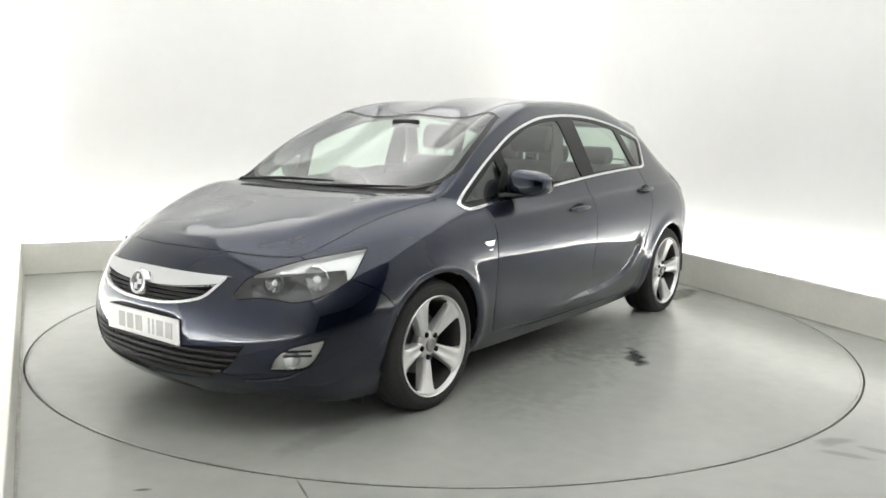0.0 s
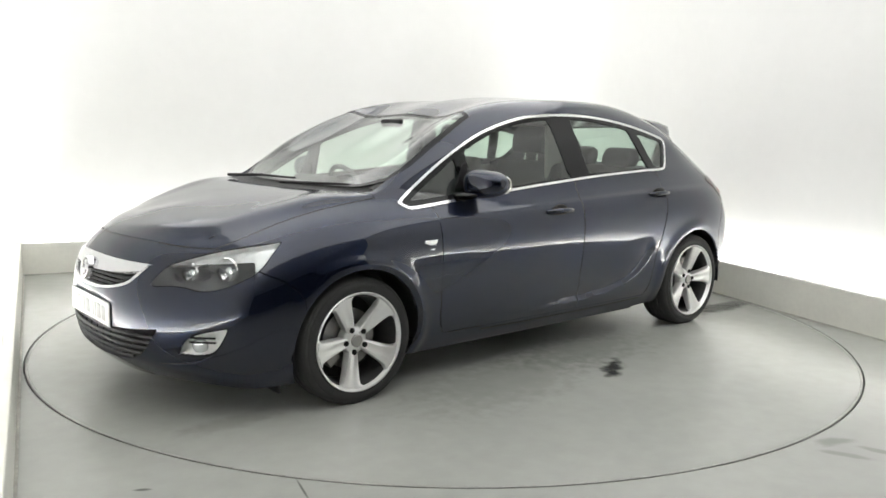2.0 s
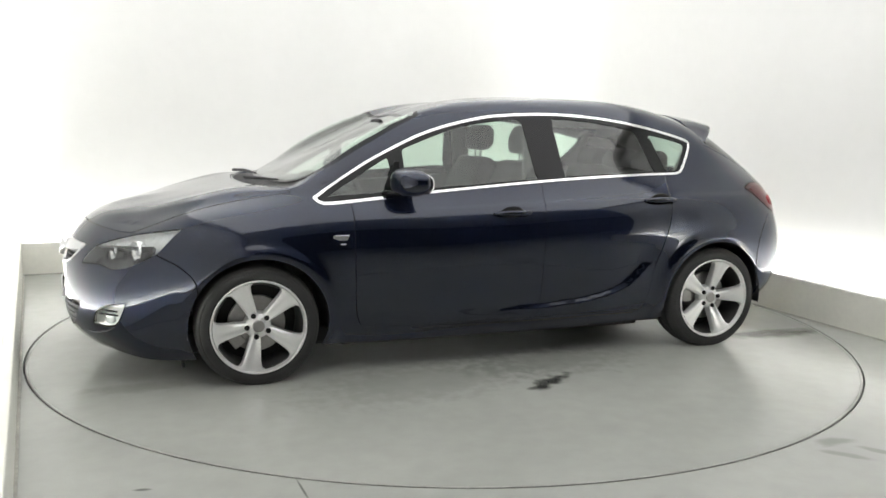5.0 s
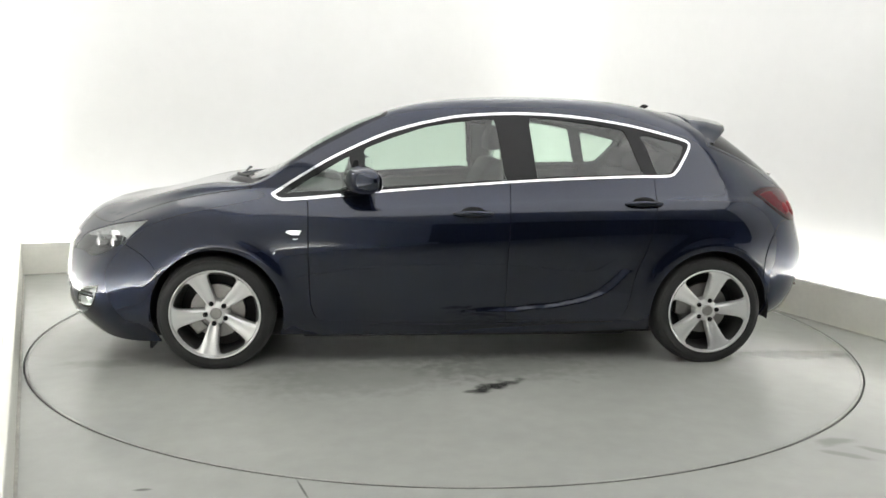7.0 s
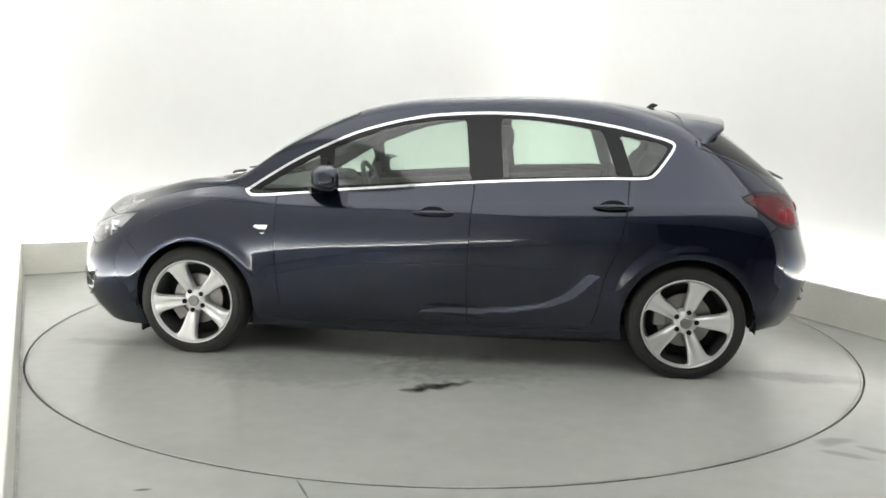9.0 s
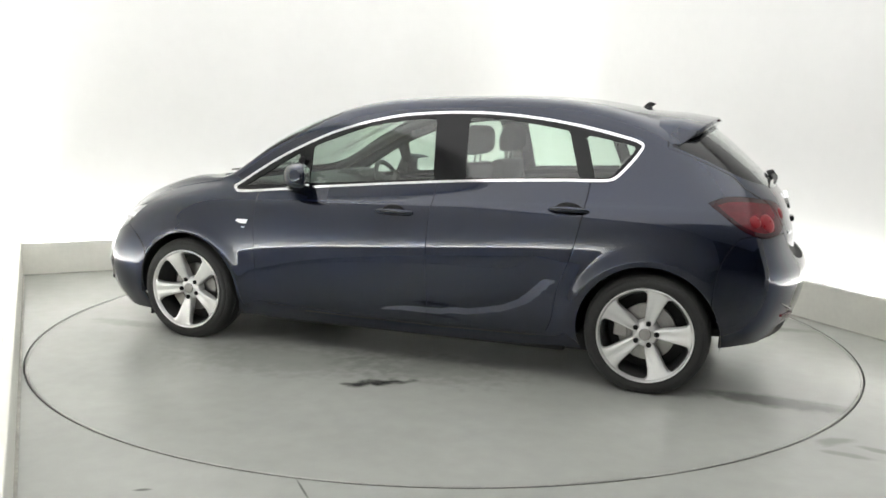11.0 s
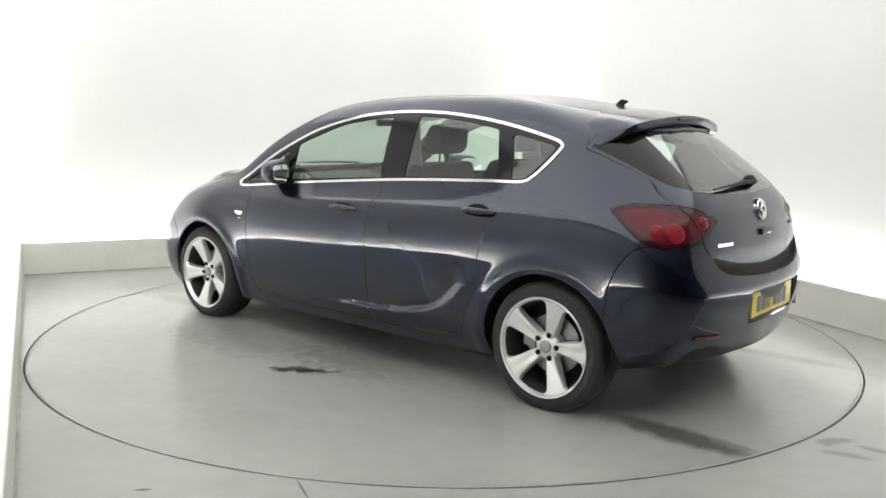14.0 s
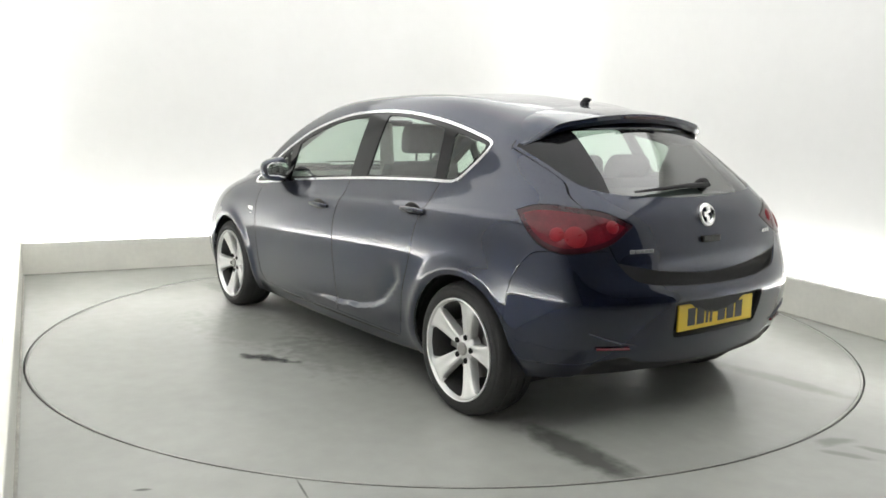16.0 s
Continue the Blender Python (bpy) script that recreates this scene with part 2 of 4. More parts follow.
def build_room():
    for name, m, x0, x1 in (("wall_back", BACK, -2.9, 2.95), ("wall_right", RIGHT, -3.0, 4.4), ("wall_left", LEFT, -9.2, 2.95)):
        a0 = CORNER_R + COVE if name == "wall_right" else x0
        a1 = CORNER_B - COVE if name == "wall_back" else x1
        w = part(name, box_bm(a0, GAP_D + KERB_D, -0.05, a1, GAP_D + KERB_D + 0.12, ROOM_H), M_WALL, m=m)
        tagged(w, "plain white painted studio wall above a low kerb", "wall", kind="structure")
        k = part(name.replace("wall", "kerb"), box_bm(x0, 0, -0.05, x1, KERB_D, KERB_H, 0.006), M_KERB, m=m)
        tagged(k, "off-white painted kerb board standing before the wall", "kerb", kind="structure")
        # dark bead carries the contact shade at the kerb's foot, along with joint dirt
        j = part("joint", box_bm(x0, -0.012, -0.01, x1, 0.002, 0.006), M_JOINT, m=m)
        tagged(j, "grey bead for the contact shade and dirt along the kerb's foot", "joint", kind="structure")
        s = part("light_strip", box_bm(max(x0 + 0.2, -4.6), KERB_D + 0.02, KERB_H - 0.1, min(x1 - 0.2, 4.2), KERB_D + 0.05, KERB_H - 0.09), M_STRIP, m=m)
        tagged(s, "glowing white light strip hidden behind the kerb", "light strip", group="light strips")
    # floor round the turntable: one sheet with a round hole
    bm = bmesh.new()
    n, r_in = 160, RING_R + 0.003
    inner = [bm.verts.new((r_in * math.cos(2 * math.pi * k / n), r_in * math.sin(2 * math.pi * k / n), 0)) for k in range(n)]
    outer = []
    for k in range(n):
        c, s = math.cos(2 * math.pi * k / n), math.sin(2 * math.pi * k / n)
        f = 14 / max(abs(c), abs(s))
        outer.append(bm.verts.new((f * c, f * s, 0)))
    for k in range(n):
        bm.faces.new((inner[k], outer[k], outer[(k + 1) % n], inner[(k + 1) % n]))
    low = [bm.verts.new((v.co.x, v.co.y, -0.03)) for v in inner]
    for k in range(n):
        bm.faces.new((inner[k], inner[(k + 1) % n], low[(k + 1) % n], low[k]))
    floor_ob = part("floor", bm, M_FLOOR)
    tagged(floor_ob, "grey-green painted concrete studio floor, worn and stained", "floor", kind="structure")
    pit = part("turntable_pit", box_bm(-2.7, -2.7, -0.08, 2.7, 2.7, -0.04), M_GAP)
    tagged(pit, "dark pit below the turntable's edge", "pit", kind="structure")
    ceiling = part("ceiling", box_bm(-9, -11, ROOM_H, 9, 7, ROOM_H + 0.1), M_CEIL)
    tagged(ceiling, "white painted studio ceiling", "ceiling", kind="structure")
    # two walls added out of view, dark so that the car's side reflects darkness
    w = part("unseen_wall_side", box_bm(8.8, -9.0, -0.05, 9.0, 6.8, ROOM_H), M_DARK)
    tagged(w, "unseen dark grey wall added beyond the bay's open side to darken reflections", "wall", kind="structure")
    w = part("unseen_wall_front", box_bm(-9, -9.2, -0.05, 9, -9.0, ROOM_H), M_DARK)
    tagged(w, "unseen dark grey wall added behind the camera to darken reflections", "wall", kind="structure")


RING_R = 2.459


def build_lights():
    m = pose(0, 0, 0, 0, 0, 25) @ pose(0, -.80, ROOM_H - 0.06)
    p = tagged(new("ceiling_light"), "large white glowing softbox spanning the ceiling", "ceiling light")
    p.matrix_world = m
    w, d = 2.40, 3.6
    part("frame", join_bm([box_bm(-w - .04, -d - .04, -0.02, w + .04, -d, 0.05), box_bm(-w - .04, d, -0.02, w + .04, d + .04, 0.05),
                           box_bm(-w - .04, -d, -0.02, -w, d, 0.05), box_bm(w, -d, -0.02, w + .04, d, 0.05)]), M_WALL, p)
    part("diffuser", box_bm(-w, -d, -0.01, w, d, 0.03), M_PANEL, p)


build_room()
build_lights()
build_cove()
# ---- the car's body surface ----
# long curves of the left half from the sill up to the roof's middle, each from nose to tail through the same stations
CURVES = [
    [(2.18, 0, .165), (2.14, .35, .165), (2.0, .62, .16), (1.78, .76, .13), (1.34, .80, .15), (1.14, .80, .165), (.88, .80, .165), (.45, .81, .165), (-.2, .81, .165), (-.8, .81, .175), (-1.34, .81, .21), (-1.72, .76, .25), (-1.90, .62, .275), (-1.99, .33, .28), (-2.02, 0, .28)],
    [(2.26, 0, .25), (2.215, .36, .25), (2.06, .65, .25), (1.80, .82, .25), (1.34, .855, .26), (1.14, .855, .265), (.88, .85, .265), (.45, .855, .265), (-.2, .86, .265), (-.8, .865, .275), (-1.34, .87, .31), (-1.74, .825, .34), (-1.93, .67, .38), (-2.03, .36, .39), (-2.06, 0, .39)],
    [(2.28, 0, .44), (2.235, .37, .44), (2.075, .67, .445), (1.82, .85, .46), (1.34, .895, .48), (1.14, .892, .47), (.88, .885, .46), (.45, .885, .46), (-.2, .885, .46), (-.8, .89, .47), (-1.34, .895, .5), (-1.75, .845, .54), (-1.95, .70, .57), (-2.065, .38, .58), (-2.10, 0, .58)],
    [(2.26, 0, .60), (2.205, .36, .595), (2.02, .66, .585), (1.79, .83, .62), (1.34, .90, .66), (1.14, .898, .66), (.88, .895, .66), (.45, .9, .66), (-.2, .9, .67), (-.8, .9, .69), (-1.34, .895, .71), (-1.74, .84, .72), (-1.92, .70, .71), (-2.025, .38, .685), (-2.05, 0, .685)],
    [(2.185, 0, .735), (2.13, .33, .725), (1.965, .58, .715), (1.735, .755, .77), (1.34, .84, .835), (1.14, .85, .84), (.88, .857, .84), (.45, .865, .84), (-.2, .87, .85), (-.8, .87, .87), (-1.34, .855, .89), (-1.69, .785, .90), (-1.88, .655, .88), (-1.965, .36, .87), (-1.985, 0, .87)],
    [(2.12, 0, .79), (2.07, .29, .785), (1.93, .49, .78), (1.69, .64, .845), (1.34, .72, .915), (1.14, .75, .935), (.92, .772, .94), (.45, .79, .955), (-.2, .785, 1.00), (-.8, .765, 1.035), (-1.3, .735, 1.05), (-1.60, .68, 1.045), (-1.81, .56, 1.02), (-1.89, .32, 1.01), (-1.91, 0, 1.01)],
    [(2.07, 0, .815), (2.02, .23, .823), (1.87, .40, .846), (1.62, .54, .906), (1.34, .63, .957), (1.15, .685, .975), (.90, .665, 1.14), (.46, .61, 1.332), (-.12, .58, 1.395), (-.8, .565, 1.395), (-1.2, .56, 1.325), (-1.38, .54, 1.28), (-1.53, .42, 1.27), (-1.595, .22, 1.28), (-1.61, 0, 1.285)],
    [(2.01, 0, .84), (1.95, .14, .848), (1.79, .25, .877), (1.54, .34, .931), (1.30, .38, .970), (1.18, .42, .99), (.92, .42, 1.114), (.425, .40, 1.347), (-.15, .38, 1.447), (-.8, .37, 1.445), (-1.18, .35, 1.395), (-1.38, .33, 1.355), (-1.48, .25, 1.335), (-1.52, .12, 1.335), (-1.53, 0, 1.34)],
    [(1.97, 0, .85), (1.89, 0, .87), (1.73, 0, .895), (1.49, 0, .94), (1.30, 0, .97), (1.20, 0, .99), (.92, 0, 1.116), (.405, 0, 1.357), (-.18, 0, 1.468), (-.8, 0, 1.467), (-1.16, 0, 1.42), (-1.34, 0, 1.385), (-1.43, 0, 1.365), (-1.47, 0, 1.355), (-1.49, 0, 1.35)],
]


def spline(ctrl, knots, at):
    """A natural cubic spline through ctrl (n, ...) at the knots, taken at the places given."""
    n = len(knots)
    h = np.diff(knots)
    a = np.zeros((n, n))
    rhs = np.zeros((n,) + ctrl.shape[1:])
    a[0, 0] = a[-1, -1] = 1
    for i in range(1, n - 1):
        a[i, i - 1], a[i, i], a[i, i + 1] = h[i - 1], 2 * (h[i - 1] + h[i]), h[i]
        rhs[i] = 6 * ((ctrl[i + 1] - ctrl[i]) / h[i] - (ctrl[i] - ctrl[i - 1]) / h[i - 1])
    m2 = np.linalg.solve(a, rhs.reshape(n, -1)).reshape(rhs.shape)
    k = np.clip(np.searchsorted(knots, at, side="right") - 1, 0, n - 2)
    shape = (-1,) + (1,) * (ctrl.ndim - 1)
    hk = h[k].reshape(shape)
    t0, t1 = (at - knots[k]).reshape(shape), (knots[k + 1] - at).reshape(shape)
    return m2[k] * t1 ** 3 / (6 * hk) + m2[k + 1] * t0 ** 3 / (6 * hk) + (ctrl[k] / hk - m2[k] * hk / 6) * t1 + (ctrl[k + 1] / hk - m2[k + 1] * hk / 6) * t0


def body_grid(per_s=15, per_v=13):
    c = np.array(CURVES)
    flip = np.array([1, -1, 1])
    nv, ns = c.shape[:2]
    # stations spaced by the mean step between them, mirrored past nose and tail
    ext = np.concatenate([c[:, 2:0:-1] * flip, c, c[:, -2:-4:-1] * flip], axis=1)
    step = np.linalg.norm(np.diff(ext, axis=1), axis=2).mean(axis=0) ** 0.7
    ks = np.concatenate([[0], np.cumsum(step)])
    at = np.concatenate([np.linspace(ks[i], ks[i + 1], per_s, endpoint=False) for i in range(2, 2 + ns - 1)] + [[ks[ns + 1]]])
    rows = spline(ext.transpose(1, 0, 2), ks, at)
    ext = np.concatenate([rows, (rows[:, -2:-4:-1] * flip)], axis=1)
    kv = np.concatenate([[0], np.cumsum(np.linalg.norm(np.diff(ext, axis=1), axis=2).mean(axis=0) ** 0.7)])
    at = np.concatenate([np.linspace(kv[i], kv[i + 1], per_v, endpoint=False) for i in range(nv - 1)] + [[kv[nv - 1]]])
    grid = spline(ext.transpose(1, 0, 2), kv, at)
    grid[-1, :, 1] = 0
    grid[:, 0, 1] = grid[:, -1, 1] = 0
    return grid


def grid_mesh(g):
    nv, ns = g.shape[:2]
    idx = np.arange(nv * ns).reshape(nv, ns)
    a, b, c, d = idx[:-1, :-1].ravel(), idx[:-1, 1:].ravel(), idx[1:, 1:].ravel(), idx[1:, :-1].ravel()
    tris = np.concatenate([np.stack([a, c, b], 1), np.stack([a, d, c], 1)])
    return g.reshape(-1, 3), tris


def vertex_normals(v, t):
    n = np.zeros_like(v)
    f = np.cross(v[t[:, 1]] - v[t[:, 0]], v[t[:, 2]] - v[t[:, 0]])
    for k in range(3):
        np.add.at(n, t[:, k], f)
    n[np.abs(v[:, 1]) < 1e-6, 1] = 0
    return n / np.maximum(np.linalg.norm(n, axis=1, keepdims=True), 1e-12)


def outline(points, n=10, closed=True):
    """A smooth closed line through (a, b) points; a point given twice running makes a corner."""
    p = np.array(points, float)
    out = []
    m = len(p)
    for i in range(m):
        p0, p1, p2, p3 = p[i - 1], p[i], p[(i + 1) % m], p[(i + 2) % m]
        if np.allclose(p1, p2):
            continue
        t = np.linspace(0, 1, n, endpoint=False)[:, None]
        m1 = (p2 - p0) * 0.5 if not np.allclose(p0, p1) else (p2 - p1)
        m2 = (p3 - p1) * 0.5 if not np.allclose(p2, p3) else (p2 - p1)
        lim = np.linalg.norm(p2 - p1)
        m1, m2 = (w * min(1.0, 1.3 * lim / max(np.linalg.norm(w), 1e-9)) for w in (m1, m2))
        out.append((2 * t ** 3 - 3 * t ** 2 + 1) * p1 + (t ** 3 - 2 * t ** 2 + t) * m1 + (-2 * t ** 3 + 3 * t ** 2) * p2 + (t ** 3 - t ** 2) * m2)
    return np.concatenate(out)


def inside_dist(poly, q):
    """Signed distance of points q to a closed line: negative inside."""
    d = np.full(len(q), 1e9)
    odd = np.zeros(len(q), bool)
    for a, b in zip(poly, np.roll(poly, -1, axis=0)):
        e = b - a
        w = q - a
        t = np.clip((w @ e) / max(e @ e, 1e-12), 0, 1)
        d = np.minimum(d, np.linalg.norm(w - t[:, None] * e, axis=1))
        cross = (a[1] > q[:, 1]) != (b[1] > q[:, 1])
        with np.errstate(divide="ignore", invalid="ignore"):
            xx = a[0] + (q[:, 1] - a[1]) / (b[1] - a[1] if b[1] != a[1] else 1e-12) * e[0]
        odd ^= cross & (q[:, 0] < xx)
    return np.where(odd, -d, d)


def line_dist(line, q):
    d = np.full(len(q), 1e9)
    for a, b in zip(line[:-1], line[1:]):
        e = b - a
        w = q - a
        t = np.clip((w @ e) / max(e @ e, 1e-12), 0, 1)
        d = np.minimum(d, np.linalg.norm(w - t[:, None] * e, axis=1))
    return d


def cut(v, nrm, t, f):
    """Cuts the triangles along f = 0, where f is one value a vertex."""
    f = np.where(np.abs(f) < 4e-4, 0.0, f)
    s = np.sign(f)[t]
    cross = (s.max(1) > 0) & (s.min(1) < 0)
    keep, todo = t[~cross], t[cross]
    add_v, add_n, add_f, made, tris = [], [], [], {}, []

    def mid(i, j):
        key = (i, j) if i < j else (j, i)
        if key not in made:
            k = f[i] / (f[i] - f[j])
            made[key] = len(v) + len(add_v)
            add_v.append(v[i] + k * (v[j] - v[i]))
            w = nrm[i] + k * (nrm[j] - nrm[i])
            add_n.append(w / max(np.linalg.norm(w), 1e-9))
        return made[key]

    for tri in todo:
        loop = []
        for a in range(3):
            i, j = int(tri[a]), int(tri[(a + 1) % 3])
            loop.append((i, np.sign(f[i])))
            if f[i] * f[j] < 0:
                loop.append((mid(i, j), 0))
        for side in (1, -1):
            ring = [i for i, sg in loop if sg == side or sg == 0]
            for k in range(1, len(ring) - 1):
                tris.append((ring[0], ring[k], ring[k + 1]))
    if add_v:
        v, nrm = np.concatenate([v, np.array(add_v)]), np.concatenate([nrm, np.array(add_n)])
        keep = np.concatenate([keep, np.array(tris)])
    return v, nrm, keep
DLO = outline([(1.055, .915), (1.04, .93), (.92, 1.01), (.77, 1.10), (.61, 1.18), (.46, 1.245), (.31, 1.292), (.16, 1.327), (0, 1.352), (-.29, 1.367), (-.59, 1.355), (-.91, 1.312), (-1.2, 1.245), (-1.265, 1.215), (-1.25, 1.165), (-1.165, 1.055), (-1.11, 1.028), (-.89, 1.022), (-.44, 1.002), (0, .972), (.48, .932), (.72, .908), (1.0, .886)])
PANE_Q = outline([(.985, .925)] * 2 + [(.65, 1.125)] * 2 + [(.62, .95)] * 2, 4)
PANE_F = outline([(.56, .955)] * 2 + [(.57, 1.165)] * 2 + [(.31, 1.262), (.16, 1.30), (-.05, 1.328)] + [(-.150, 1.332)] * 2 + [(-.190, 1.008)] * 2, 4)
PANE_R = outline([(-.365, 1.022)] * 2 + [(-.335, 1.342)] * 2 + [(-.5, 1.335), (-.7, 1.312)] + [(-.885, 1.281)] * 2 + [(-.965, 1.045)] * 2, 4)
PANE_RQ = outline([(-1.045, 1.047)] * 2 + [(-.975, 1.264)] * 2 + [(-1.19, 1.218), (-1.225, 1.2), (-1.21, 1.16), (-1.13, 1.06), (-1.1, 1.048)], 4)
WINDSCREEN = outline([(1.23, -.3), (1.23, 0), (1.22, .3), (1.16, .55)] + [(1.06, .69)] * 2 + [(.95, .712), (.76, .682), (.62, .65)] + [(.445, .603)] * 2 + [(.42, .3), (.41, 0), (.42, -.3)], 6)
COWL = outline([(1.36, -.3), (1.36, 0), (1.34, .3), (1.27, .57)] + [(1.16, .70)] * 2 + [(1.04, .685)] * 2 + [(.9, .3), (.9, 0), (.9, -.3)], 6)
REAR_GLASS = outline([(-.3, 1.0), (0, 1.0), (.35, 1.012), (.5, 1.03), (.57, 1.06), (.60, 1.15)] + [(.615, 1.21)] * 2 + [(.5, 1.275), (.3, 1.292), (0, 1.30), (-.3, 1.3)], 6)
HOOD = outline([(2.145, -.2), (2.155, 0), (2.13, .21), (2.062, .386), (1.956, .544), (1.886, .612), (1.75, .66), (1.6, .685), (1.395, .71)] + [(1.165, .735)] * 2 + [(1.18, .70), (1.28, .57), (1.35, .3), (1.37, 0), (1.37, -.3)], 6)
DOOR_F = outline([(.91, .98)] * 2 + [(.866, .89), (.86, .6), (.85, .35), (.82, .262)] + [(.78, .25)] * 2 + [(-.195, .25)] * 2 + [(-.195, .6), (-.215, .98)] + [(-.23, 1.1)] * 2, 6)
DOOR_R = outline([(-.23, 1.1)] * 2 + [(-.215, .98), (-.195, .6)] + [(-.195, .25)] * 2 + [(-.84, .25)] * 2 + [(-.875, .33), (-.905, .5), (-.965, .66), (-1.01, .85)] + [(-1.03, 1.06)] * 2, 6)
BUMPER_F = outline([(2.6, -.1)] * 2 + [(1.62, -.1)] * 2 + [(1.63, .5), (1.70, .6), (1.80, .655), (1.89, .715)] + [(1.93, .79)] * 2 + [(2.6, .79)] * 2, 5)
BUMPER_R = outline([(-2.6, .05)] * 2 + [(-1.64, .05)] * 2 + [(-1.645, .5), (-1.67, .66), (-1.74, .78)] + [(-1.80, .80)] * 2 + [(-2.6, .80)] * 2, 5)
TAILGATE = outline([(-.27, .648), (0, .645), (.27, .651), (.455, .675), (.522, .722), (.562, .79), (.585, .88), (.625, 1.0), (.60, 1.07), (.62, 1.16)] + [(.635, 1.225)] * 2 + [(.5, 1.31)] * 2 + [(0, 1.335), (-.3, 1.335)], 6)
SPLITTER = outline([(-.3, .30), (0, .30), (.25, .31), (.42, .33)] + [(.50, .36)] * 2 + [(.62, .345)] * 2 + [(.72, .2)] * 2 + [(.5, .1), (0, .1), (-.3, .1)], 5)
RECESS = outline([(-.305, .585)] * 2 + [(.305, .585)] * 2 + [(.305, .56), (.285, .44)] + [(.27, .425)] * 2 + [(-.27, .425)] * 2, 4)
GRILLE = outline([(-.234, .675), (0, .68), (.234, .675)] + [(.42, .668)] * 2 + [(.394, .625), (.343, .576), (.193, .544), (0, .535), (-.193, .544)], 6)
INTAKE = outline([(-.3, .38), (0, .374), (.3, .384)] + [(.545, .408)] * 2 + [(.50, .34), (.455, .29), (.375, .251), (.15, .228), (0, .226), (-.15, .228)], 6)
HEADLAMP = outline([(-1.688, .588), (-1.633, .648), (-1.58, .674), (-1.41, .712), (-1.216, .744)] + [(-.912, .778)] * 2 + [(-.952, .728), (-1.003, .67), (-1.085, .63), (-1.214, .592), (-1.342, .577), (-1.438, .587), (-1.55, .592)], 6)
FOGLAMP = outline([(-1.49, .303)] * 2 + [(-1.437, .372), (-1.34, .410)] + [(-1.155, .437)] * 2 + [(-1.185, .382), (-1.25, .318), (-1.343, .300)], 5)
TAILLAMP = outline([(-.82, .948)] * 2 + [(-.97, .976), (-1.24, .965), (-1.37, .945)] + [(-1.505, .898)] * 2 + [(-1.40, .834), (-1.28, .803), (-1.12, .79), (-.99, .815), (-.90, .868)], 6)
BLADE = np.array([(-.80, .655), (-.845, .60), (-.85, .55), (-.778, .465), (-.648, .374), (-.409, .327), (-.005, .305), (.353, .297), (.6, .292)])
SCALLOP = outline([(-.70, .70), (-.82, .63), (-.85, .55), (-.778, .465), (-.648, .374), (-.409, .327), (-.005, .305), (.353, .297), (.7, .292), (.8, .5), (.5, .7)], 6)


def circle(cx, cz, r, n=48):
    a = np.linspace(0, 2 * np.pi, n, endpoint=False)
    return np.stack([cx + r * np.cos(a), cz + r * np.sin(a)], 1)


ARCH_F, ARCH_R = circle(1.335, .295, .344), circle(-1.345, .295, .344)


def side_field(poly, ymin=.55):
    return lambda v: np.maximum(inside_dist(poly, v[:, [0, 2]]), ymin - v[:, 1])


def top_field(poly, zmin):
    return lambda v: np.maximum(inside_dist(poly, v[:, [0, 1]]), zmin - v[:, 2])


def rear_field(poly, xmax):
    return lambda v: np.maximum(inside_dist(poly, v[:, [1, 2]]), v[:, 0] - xmax)


def corner_field(poly, xmin, sign=1):
    """Over the front or rear corner: the place round the corner against the height."""
    return lambda v: np.maximum(inside_dist(poly, np.stack([v[:, 1] - sign * v[:, 0], v[:, 2]], 1)), xmin - sign * v[:, 0])


FIELDS = {
    "dlo": side_field(DLO), "pane_q": side_field(PANE_Q), "pane_f": side_field(PANE_F), "pane_r": side_field(PANE_R), "pane_rq": side_field(PANE_RQ),
    "windscreen": top_field(WINDSCREEN, .9), "cowl": top_field(COWL, .88), "rear_glass": rear_field(REAR_GLASS, -1.35),
    "hood": top_field(HOOD, .7), "door_f": side_field(DOOR_F, .6), "door_r": side_field(DOOR_R, .6),
    "bumper_f": side_field(BUMPER_F, -1), "bumper_r": side_field(BUMPER_R, -1), "tailgate": rear_field(TAILGATE, -1.38),
    "splitter": rear_field(SPLITTER, -1.7), "recess": rear_field(RECESS, -1.8),
    "grille": lambda v: np.maximum(inside_dist(GRILLE, v[:, [1, 2]]), 1.9 - v[:, 0]),
    "intake": lambda v: np.maximum(inside_dist(INTAKE, v[:, [1, 2]]), 1.9 - v[:, 0]),
    "bar": lambda v: np.maximum(inside_dist(GRILLE, v[:, [1, 2]]) + .004, np.maximum(.612 + .17 * v[:, 1] ** 2 - v[:, 2], 1.9 - v[:, 0])),
    "wedge": lambda v: np.maximum(np.maximum(inside_dist(REAR_GLASS, v[:, [1, 2]]), .475 - .30 * (v[:, 2] - 1.03) - v[:, 1]), v[:, 0] + 1.35),
    "headtip": lambda v: np.maximum(corner_field(HEADLAMP, 1.4)(v), np.minimum(-1.04 - .25 * (v[:, 2] - .68) - (v[:, 1] - v[:, 0]), .673 + .05 * (v[:, 1] - v[:, 0] + 1.55) - v[:, 2])),
    "headlamp": corner_field(HEADLAMP, 1.4), "foglamp": corner_field(FOGLAMP, 1.6), "taillamp": corner_field(TAILLAMP, 1.4, -1),
    "gate_foot": lambda v: np.maximum(v[:, 2] - (.684 + .24 * v[:, 1] ** 2), v[:, 0] + 1.5),
    "arch_f": side_field(ARCH_F, .4), "arch_r": side_field(ARCH_R, .4),
}
GAPS = ("hood", "door_f", "door_r", "bumper_f", "bumper_r", "tailgate", "headlamp", "taillamp")
BANDS = {"windscreen": .022, "dlo": .0115, "grille": .011, "foglamp": .008, "headlamp": .012, "taillamp": .022}


